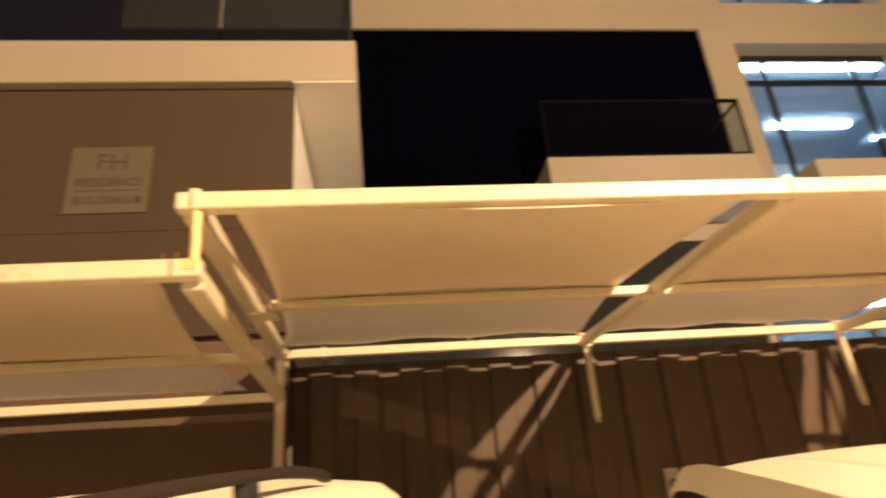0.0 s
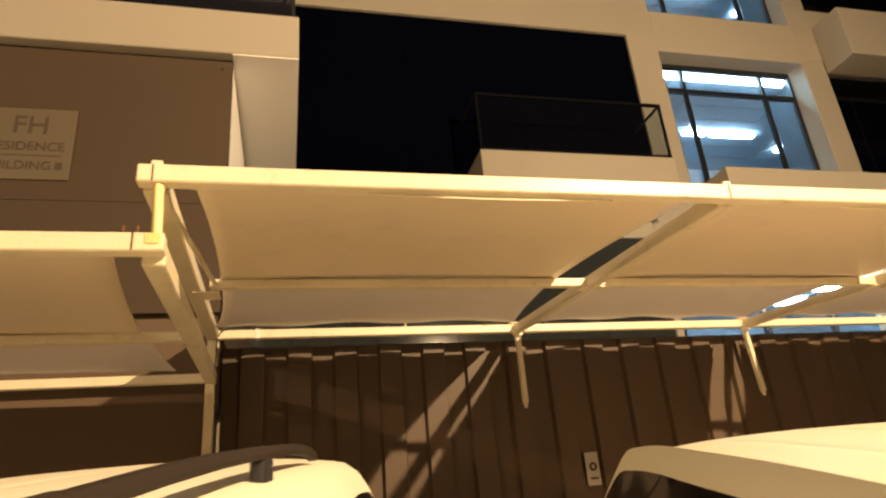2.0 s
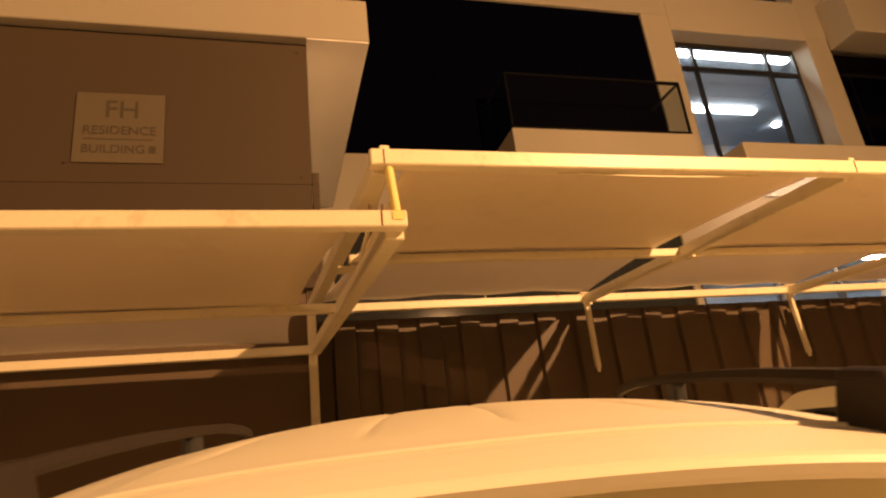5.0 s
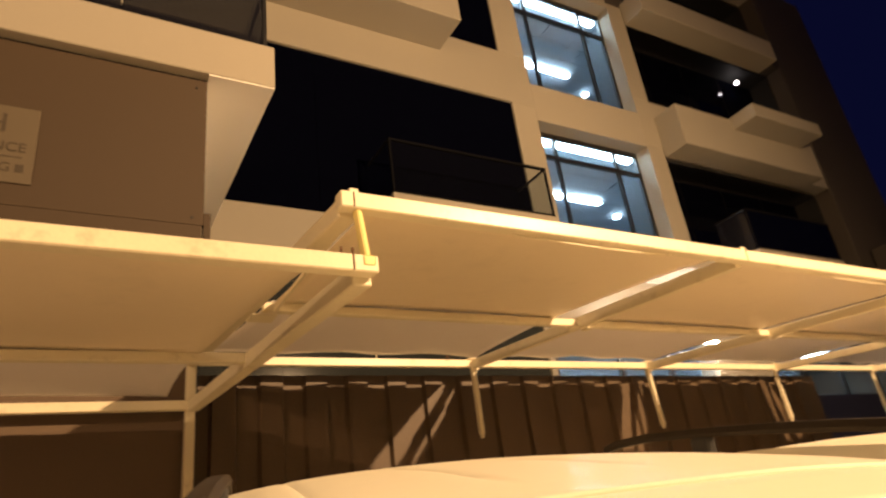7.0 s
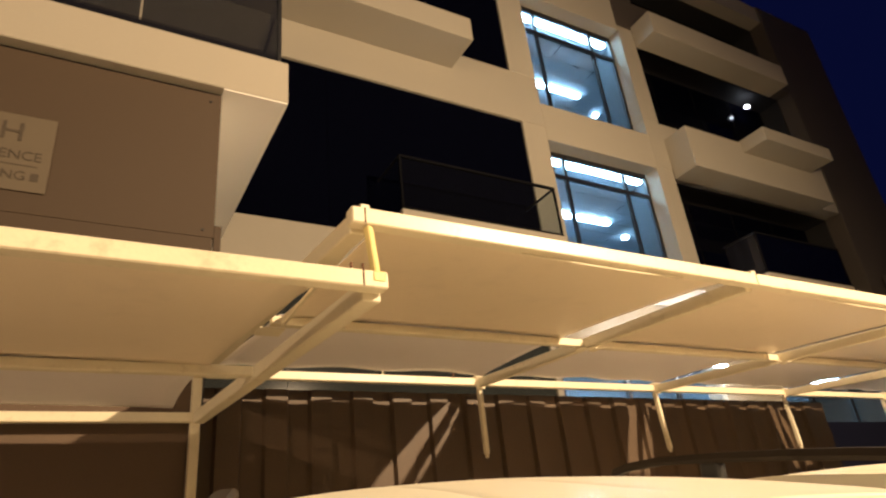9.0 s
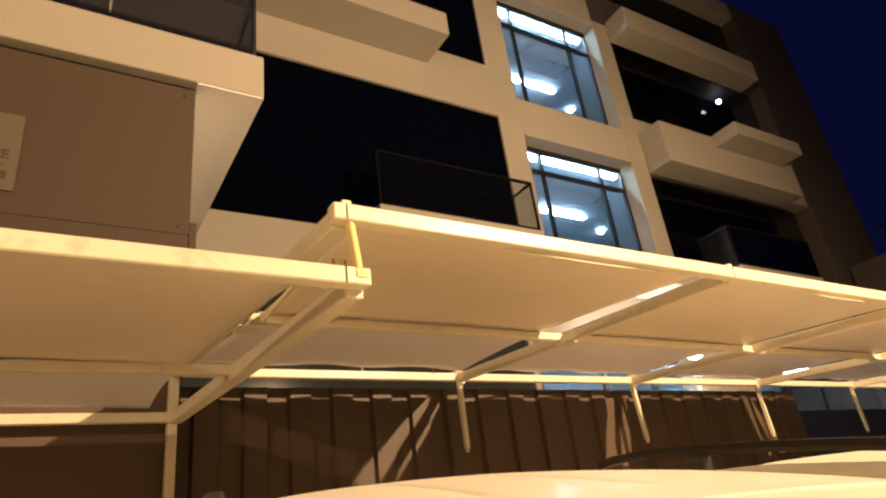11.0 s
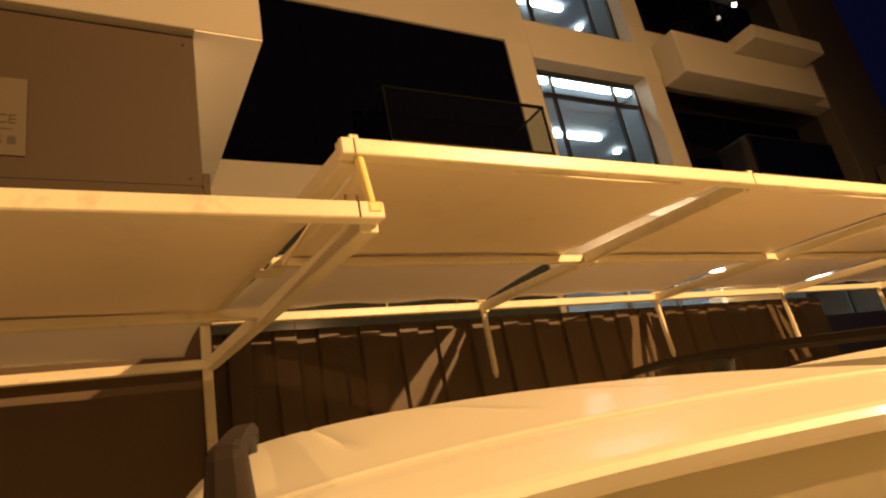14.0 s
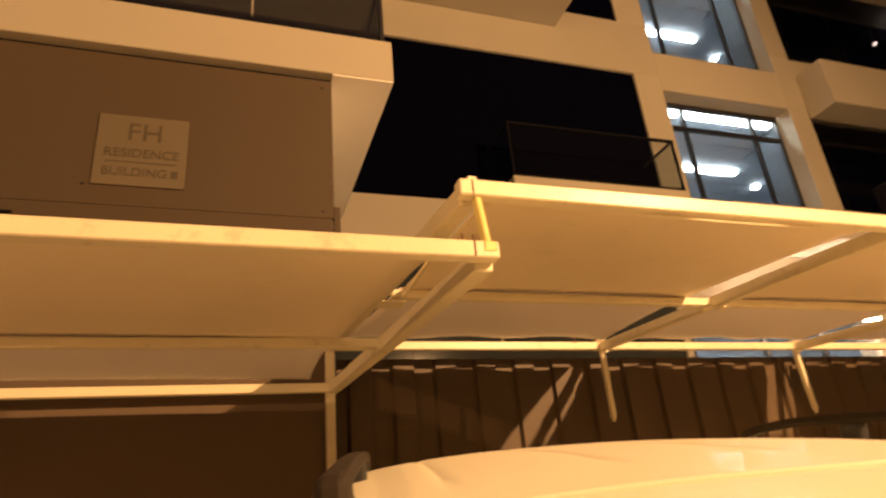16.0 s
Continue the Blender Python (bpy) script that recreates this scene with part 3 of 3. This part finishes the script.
# ---------------------------------------------------------------- projecting white box with the brown board
portal = thing("projecting_box", "white rendered projecting box with a brown infill board", "bay", (-2.6, 6, 0.6))
part("beam", box(-4.85, -0.36, 5.44, FY - 0.003, 6.06, 6.6, 0.01), RENDER_WHITE, portal)
part("jamb", box(-4.85, -4.26, 5.44, FY - 0.003, 3.3, 6.06, 0.01), RENDER_WHITE, portal)
part("jamb_foot", box(-4.85, -4.26, 5.62, FY - 0.003, 0.6, 3.3, 0.01), RENDER_WHITE, portal)
board = part("board", box(-4.26, -1.02, 5.55, 5.6, 4.41, 6.03, 0.002), BROWN_BOARD, portal, "brown infill board")
part("lower_board", box(-4.26, -1.03, 5.555, 5.61, 3.36, 4.4085, 0.002), BROWN_BOARD, portal)
part("edge_trim", box(-1.018, -0.955, 5.555, 5.60, 3.2, 4.54, 0.003), BROWN_BOARD, portal)
# Return and soffit carry their bounced light in a lighter colour.
part("return_wall", box(-1.10, -1.022, 5.602, FY - 0.003, 4.41, 6.04), LIFTED_WHITE, portal)
part("lower_return", box(-1.10, -1.022, 5.612, FY - 0.003, 3.2, 4.405), BROWN_BOARD, portal)
part("soffit", box(-1.018, -0.364, 5.45, FY - 0.006, 6.045, 6.058), LIFTED_WHITE, portal, "soffit lightened in place of bounced light")
part("shadow_gap", box(-4.26, -1.02, 5.57, 5.6, 6.032, 6.058), BLACK_VOID, portal)
for x, z in ((-1.12, 5.93), (-1.12, 4.48), (-4.1, 5.93), (-3.2, 4.6)):
    part("screw", rod((x, 5.549, z), (x, 5.542, z), 0.012, sides=10), DARK_FRAME, portal)
# No hole is cut: a black plate gives the opening's dark inside.
part("niche", box(-4.12, -3.68, 5.543, 5.549, 3.95, 4.30), BLACK_VOID, portal, "flat black square for the dark inside of an opening")
part("vent_sill", box(-4.0, -3.75, 5.52, 5.543, 3.97, 4.0, 0.003), SIGN_FACE, portal)
part("joint", box(-1.0215, -1.019, 5.552, 5.6, 4.56, 6.03), BLACK_VOID, portal)
rail = thing("balustrade", "dark smoked glass balustrade on the white box", "balustrade", (-2.6, 5.62, 6.6))
for x0, x1 in ((-4.78, -3.3), (-3.28, -1.86), (-1.84, -0.44)):
    part("pane", box(x0, x1, 5.60, 5.612, 6.64, 7.75), RAIL_PANE, rail)
part("base_rail", box(-4.82, -0.40, 5.585, 5.63, 6.6, 6.64), DARK_FRAME, rail)
part("post", box(-0.44, -0.40, 5.585, 5.63, 6.64, 7.75), DARK_FRAME, rail)
part("side_pane", box(-0.43, -0.418, 5.64, FY - 0.02, 6.64, 7.75), CLEAR_PANE, rail)
part("stay", beam((-0.62, 6.0, 6.6), (-0.46, 5.66, 7.4), 0.03, 0.03, 0.003), DARK_FRAME, rail)
part("top_rail", box(-4.82, -0.40, 5.585, 5.63, 7.75, 7.79), DARK_FRAME, rail)

sign = thing("sign", "pale square name board with brown lettering on the board", "sign", (-2.755, 5.54, 4.6))
part("face", box(-3.14, -2.375, 5.530, 5.548, 4.60, 5.335, 0.004), SIGN_FACE, sign)
words("FH", 0.26, (-2.745, 5.528, 5.15), SIGN_INK, sign)
words("RESIDENCE", 0.125, (-2.755, 5.528, 4.93), SIGN_INK, sign)
part("rule", box(-3.05, -2.46, 5.527, 5.531, 4.835, 4.845), SIGN_INK, sign)
words("BUILDING", 0.12, (-2.80, 5.528, 4.735), SIGN_INK, sign)
part("number_bar", box(-2.50, -2.44, 5.527, 5.531, 4.70, 4.775), SIGN_INK, sign)

annex = thing("annex", "low rendered annex coloured dark for shade, with a thin metal rail", "building", (23, 9, 0.7))
part("wall", box(20.2, 30, 8.3, 9.6, 0.7, 8.2, 0.02), SHADED_RENDER, annex)
part("top_rail", rod((20.25, 8.35, 9.2), (29.9, 8.35, 9.2), 0.03), DARK_FRAME, annex)
for k in range(6):
    part("post", rod((20.3 + 1.9 * k, 8.35, 8.2), (20.3 + 1.9 * k, 8.35, 9.2), 0.025), DARK_FRAME, annex)

# clutter at the foot of the jamb
red = thing("warning_plate", "small red warning plate on the white jamb", "sign", (-4.5, 5.61, 2.1))
part("plate", box(-4.78, -4.40, 5.606, 5.618, 2.05, 2.28, 0.003), RED_PAINT, red)
part("printed_line", box(-4.71, -4.48, 5.602, 5.6055, 2.15, 2.18), SIGN_FACE, red)
stand = thing("notice_rack", "dark metal rack holding pale green boards", "rack", (-3.85, 5.5, 0.65))
part("tray", box(-4.10, -3.57, 5.44, 5.62, 2.20, 2.33, 0.012, seg=2), NAVY_PANEL, stand, "dark navy tray")
for x in (-4.05, -3.62):
    part("leg", box(x - 0.015, x + 0.015, 5.52, 5.55, 0.62, 2.205, 0.003), DARK_FRAME, stand)
for k, z in enumerate((2.36, 2.50, 2.64, 2.78)):
    part("green_board", box(-3.78 + 0.02 * (k % 2), -3.60, 5.50, 5.52, z, z + 0.125, 0.004), GREEN_CLOTH, stand, "pale green board")
part("upright", box(-4.0, -3.9, 5.53, 5.56, 2.325, 2.80, 0.004), DARK_FRAME, stand)
# Back of the recess, in the same dark brown as the board.
tagged(link("wall_recess", box(-4.26, -3.88, 5.9, 6.0, 0.6, 3.36), BROWN_BOARD), "dark brown wall at the back of the recess beside the jamb", "wall", kind="structure")

# a small plant on the far canopy
plant = thing("potted_plant", "tiny dry plant caught on the canopy edge", "plant", (4.2, YF, 2.98))
part("twig", rod((4.2, YF, 2.979), (4.22, YF, 3.05), 0.004, sides=6), PLANT, plant)
rnd = random.Random(5)
for k in range(7):
    a, h = rnd.uniform(0, 6.28), rnd.uniform(2.99, 3.06)
    leaf = bmesh.new()
    vs = [leaf.verts.new(v) for v in ((0, 0, 0), (0.012, 0.02, 0.006), (0, 0.045, 0.002), (-0.012, 0.02, 0.006))]
    leaf.faces.new(vs)
    bmesh.ops.solidify(leaf, geom=leaf.faces[:], thickness=0.002)
    leaf.transform(Matrix.Translation((4.21, YF, h)) @ Euler((0.5, 0, a)).to_matrix().to_4x4())
    part("leaf", leaf, PLANT, plant)

# ---------------------------------------------------------------- cars
def spline(pts, y):
    """Smooth height through the points (y, value)."""
    ks = [p[0] for p in pts]
    k = max(0, min(len(pts) - 2, sum(1 for v in ks if v <= y) - 1))
    (x0, v0), (x1, v1) = pts[k], pts[k + 1]
    s0 = (pts[k + 1][1] - pts[k - 1][1]) / (pts[k + 1][0] - pts[k - 1][0]) if k else (v1 - v0) / (x1 - x0)
    s1 = (pts[k + 2][1] - pts[k][1]) / (pts[k + 2][0] - pts[k][0]) if k + 2 < len(pts) else (v1 - v0) / (x1 - x0)
    h = x1 - x0
    t = (y - x0) / h
    return v0 * (2 * t**3 - 3 * t**2 + 1) + h * s0 * (t**3 - 2 * t**2 + t) + v1 * (-2 * t**3 + 3 * t**2) + h * s1 * (t**3 - t**2)


TOP = [(-0.64, 0.62), (-0.61, 0.95), (-0.52, 1.05), (-0.27, 1.40), (-0.22, 1.475), (-0.16, 1.515), (-0.14, 1.525), (-0.128, 1.571), (-0.1, 1.574), (0.1, 1.586), (0.45, 1.598), (0.85, 1.601), (1.25, 1.597), (1.55, 1.58), (1.78, 1.545), (2.1, 1.36), (2.55, 1.07), (2.9, 1.0), (3.3, 0.90), (3.5, 0.78), (3.56, 0.58)]
WIDTH = [(-0.64, 0.78), (-0.45, 0.88), (0.2, 0.91), (2.4, 0.91), (3.1, 0.86), (3.45, 0.74), (3.56, 0.6)]
ROOFW = [(-0.64, 0.72), (-0.52, 0.72), (-0.33, 0.66), (0.0, 0.685), (0.8, 0.69), (1.6, 0.65), (2.1, 0.68), (2.6, 0.74), (3.2, 0.70), (3.56, 0.5)]


def crease(x):
    """Narrow grooves pressed lengthwise into the roof."""
    return -0.005 * sum(math.exp(-((abs(x) - g) / 0.011) ** 2) for g in (0.13, 0.42))


def car(at, heading, pitch, label, rails, scale_z=1.0, cant=0.085):
    ob = thing("car", label, "car", (0, 0, 0), "parked cars")
    ys = sorted(set([round(-0.64 + 0.06 * k, 3) for k in range(75) if not -0.36 < -0.64 + 0.06 * k < -0.29] + [-0.63, -0.615, -0.27, -0.22, -0.16, -0.14, -0.128, -0.124, 3.54, 3.56]))
    ys = [y for y in ys if y <= 3.56]
    sect = []
    for y in ys:
        t, w, r = spline(TOP, y) * scale_z, spline(WIDTH, y), spline(ROOFW, y)
        belt = min(0.99, t - 0.05)
        cabin = max(0.0, min(1.0, (t - 1.0) / 0.35))
        half = [(0.0, 0.20), (w * 0.8, 0.20), (w * 0.96, 0.30), (w, 0.55), (w * 0.995, 0.80), (w * 0.965, belt - 0.02), (w * 0.94, belt)]
        edge = t - cant * cabin - 0.02
        side = (r + 0.012, max(edge, belt + 0.005))
        half += [(half[-1][0] + (side[0] - half[-1][0]) * u, belt + (side[1] - belt) * u) for u in (0.08, 0.5, 0.92)]
        half.append(side)
        half.append((r - 0.012, max(t - (cant - 0.03) * cabin - 0.012, belt + 0.008)))
        for u in (0.92, 0.8, 0.70, 0.655, 0.628, 0.61, 0.592, 0.565, 0.45, 0.33, 0.235, 0.205, 0.188, 0.171, 0.141, 0.0):
            x = r * u
            ridge = crease(x) * max(0.0, min(1.0, (y - 0.05) / 0.12, (1.5 - y) / 0.2))
            half.append((x, t - (0.036 * cabin + 0.01) * u ** 2.6 + ridge))
        sect.append(half)
    n = len(sect[0])
    SIDE0, SIDE1 = 7, 9           # faces of the side glass in the profile

    def kind(y0, j):
        mid = y0 + 0.03
        if SIDE0 <= j < SIDE1:
            if -0.10 < mid < 2.08:
                return "side_window"
        if j >= 11:
            if 1.78 < mid < 2.5:
                return "windscreen"
            if -0.53 < mid < -0.27:
                return "rear_window"
        return "body"

    for want, sides, mat in (("body", (1, -1), CAR_WHITE), ("side_window", (1,), CAR_GLASS), ("side_window", (-1,), CAR_GLASS), ("windscreen", (1, -1), CAR_GLASS), ("rear_window", (1, -1), CAR_GLASS)):
        bm = bmesh.new()
        for s in sides:
            grid = [[None] * n for _ in ys]
            for i in range(len(ys) - 1):
                for j in range(n - 1):
                    if kind(ys[i], j) != want:
                        continue
                    vs = []
                    for a, b in ((i, j), (i + 1, j), (i + 1, j + 1), (i, j + 1)):
                        if grid[a][b] is None:
                            x, z = sect[a][b]
                            grid[a][b] = bm.verts.new((s * x, ys[a], z))
                        vs.append(grid[a][b])
                    bm.faces.new(vs if s > 0 else vs[::-1])
        if want == "body":
            for i in (0, len(ys) - 1):
                pts = [bm.verts.new((x, ys[i], z)) for x, z in sect[i]] + [bm.verts.new((-x, ys[i], z)) for x, z in sect[i][-2:0:-1]]
                bm.faces.new(pts)
        bmesh.ops.remove_doubles(bm, verts=bm.verts[:], dist=0.0005)
        for e in bm.edges:
            e.smooth = abs(e.calc_face_angle(0)) < 0.5
        part(want, bm, mat, ob, "" if want == "body" else "dark tinted car glass", smooth=True)
    # inside: a dark floor so that the panes are not looked through
    part("cabin", box(-0.6, 0.6, -0.3, 2.1, 0.5, 0.95, 0.05), CAR_BLACK, ob)
    # seams and spoiler
    part("spoiler", spoiler(scale_z), CAR_WHITE, ob)
    for x in (-0.57, 0.57):
        for y0, y1 in ((-0.18, 0.02), (0.02, 0.6), (0.6, 1.1), (1.1, 1.6)):
            part("roof_gutter", beam((x, y0, spline(TOP, y0) * scale_z - 0.046), (x, y1, spline(TOP, y1) * scale_z - 0.046), 0.010, 0.008, 0.002), CAR_BLACK, ob)
    if rails:
        for s in (-1, 1):
            x = 0.612 if s > 0 else -0.58
            r = part("roof_rail", rail_bar(x), RAIL_GREY, ob, "satin grey roof rail", smooth=False)
            part("rail_foot", box(x - 0.016, x + 0.016, 0.53, 0.60, 1.552, 1.612, 0.010, seg=2), CAR_BLACK, r)
            part("rail_end", rail_end(x), RAIL_GREY, r)
    for s in (-1, 1):
        m = part("wing_mirror", box(0.93 * s - 0.09, 0.93 * s + 0.09, 1.43, 1.53, 1.14, 1.28, 0.04, seg=3), CAR_BLACK if rails else CAR_WHITE, ob, smooth=True)
        part("mirror_arm", box(0.85 * s - 0.05, 0.85 * s + 0.05, 1.45, 1.51, 1.0, 1.15, 0.015), CAR_BLACK, m)
        part("mirror_glass", box(0.93 * s - 0.07, 0.93 * s + 0.07, 1.422, 1.428, 1.165, 1.255, 0.002), CAR_GLASS, m)
        part("window_trim", beam((0.862 * s, -0.1, 0.985), (0.868 * s, 1.86, 0.985), 0.012, 0.014, 0.003), CHROME, ob)
        part("door_handle", box(0.905 * s - 0.012, 0.905 * s + 0.012, 0.42, 0.58, 0.84, 0.865, 0.006), CAR_WHITE, ob)
        part("door_handle", box(0.905 * s - 0.012, 0.905 * s + 0.012, 1.22, 1.38, 0.84, 0.865, 0.006), CAR_WHITE, ob)
        part("tail_light", box(0.74 * s - 0.09, 0.74 * s + 0.09, -0.64, -0.50, 0.78, 0.96, 0.03, seg=2), RED_LENS, ob)
        part("headlight", box(0.62 * s - 0.12, 0.62 * s + 0.12, 3.30, 3.46, 0.66, 0.78, 0.03, seg=2), CHROME, ob)
        for y in (0.16, 2.62):
            w = bmesh.new()
            bmesh.ops.create_cone(w, cap_ends=True, segments=32, radius1=0.33, radius2=0.33, depth=0.22)
            bmesh.ops.bevel(w, geom=[e for e in w.edges if len(e.link_faces) == 2 and max(len(f.verts) for f in e.link_faces) > 4], offset=0.03, segments=2, affect="EDGES")
            w.transform(Matrix.Translation((0.80 * s, y, 0.33)) @ Matrix.Rotation(radians(90), 4, "Y"))
            tyre = part("wheel", w, RUBBER, ob)
            part("rim", rod((0.905 * s, y, 0.33), (0.915 * s, y, 0.33), 0.21, sides=24), ALLOY, tyre)
    part("bumper", box(-0.72, 0.72, -0.70, -0.60, 0.35, 0.62, 0.04, seg=3), CAR_WHITE, ob)
    ob.matrix_basis = pose(*at, pitch, 0, -heading)
    return ob


def spoiler(scale_z):
    """A thin lip that carries the roof on past the tailgate and overhangs it."""
    bm = bmesh.new()
    ys = [-0.315, -0.309, -0.30, -0.25, -0.19, -0.136]
    xs = [-0.655 + 0.0655 * k for k in range(21)]
    tops, lows = [], []
    for i, y in enumerate(ys):
        ridge = spline([(-0.315, 1.546), (-0.22, 1.562), (-0.13, 1.571)], y) * scale_z
        t = [ridge - 0.046 * (abs(x) / 0.68) ** 2.6 for x in xs]
        tops.append([bm.verts.new((x, y, z - (0.010, 0.003, 0, 0, 0, 0.002)[i])) for x, z in zip(xs, t)])
        lows.append([bm.verts.new((x, y + 0.006, z - (0.022, 0.03, 0.032, 0.034, 0.036, 0.036)[i])) for x, z in zip(xs, t)])
    for a, b in zip(tops, tops[1:]):
        for k in range(20):
            bm.faces.new((a[k], a[k + 1], b[k + 1], b[k]))
    for a, b in zip(lows, lows[1:]):
        for k in range(20):
            bm.faces.new((a[k], b[k], b[k + 1], a[k + 1]))
    for k in range(20):
        bm.faces.new((tops[0][k], lows[0][k], lows[0][k + 1], tops[0][k + 1]))
        bm.faces.new((tops[-1][k], tops[-1][k + 1], lows[-1][k + 1], lows[-1][k]))
    for k in range(5):
        bm.faces.new((tops[k][0], tops[k + 1][0], lows[k + 1][0], lows[k][0]))
        bm.faces.new((tops[k][20], lows[k][20], lows[k + 1][20], tops[k + 1][20]))
    bmesh.ops.recalc_face_normals(bm, faces=bm.faces[:])
    return bm


def rail_end(x):
    """The tall foot at the back of a rail, with a lip trailing on to the roof edge."""
    bm = box(x - 0.022, x + 0.022, -0.235, -0.085, 1.50, 1.612, 0.012, seg=2)
    for v in bm.verts:
        h = (v.co.z - 1.50) / 0.114
        v.co.y += 0.02 * h if v.co.y < -0.16 else -0.025 * h
        v.co.z += 0.010 * (v.co.y + 0.27) / 0.22
        v.co.x = x + (v.co.x - x) * (1.25 - 0.45 * h)
    lip = box(x - 0.030, x + 0.030, -0.33, -0.07, 1.497, 1.524, 0.006)
    for v in lip.verts:
        v.co.z += 0.05 * (v.co.y + 0.27) if v.co.y > -0.27 else 0.28 * (v.co.y + 0.27)
        v.co.x = x + (v.co.x - x) * (0.45 if v.co.y < -0.3 else 1.0)
    return merge(bm, lip)


def rail_bar(x):
    """A bowed bar that bends down to the roof at its front end."""
    bm = bmesh.new()
    prof = [(-0.016, 0.0), (-0.02, 0.010), (-0.013, 0.024), (0.013, 0.024), (0.02, 0.010), (0.016, 0.0)]
    path = [(-0.20, 1.586), (-0.08, 1.594), (0.1, 1.602), (0.3, 1.607), (0.55, 1.608), (0.80, 1.604), (0.97, 1.591), (1.06, 1.574)]
    rings = [[bm.verts.new((x + a * (1 if y < 0.9 else 0.7), y, z + b)) for a, b in prof] for y, z in path]
    for p, q in zip(rings, rings[1:]):
        for k in range(len(prof)):
            bm.faces.new((p[k], p[(k + 1) % len(prof)], q[(k + 1) % len(prof)], q[k]))
    bm.faces.new(rings[0][::-1])
    bm.faces.new(rings[-1])
    bmesh.ops.recalc_face_normals(bm, faces=bm.faces[:])
    return bm


SLOPE = math.degrees(math.atan(RAMP))
car((-1.178, 1.004, ground_z(1.004) - 0.035), 13.6, SLOPE, "white crossover car with grey roof rails parked nose in", True)
car((1.15, 0.68, ground_z(0.68) - 0.045), 13.6, SLOPE, "white crossover car parked nose in beside another", False, cant=0.03)
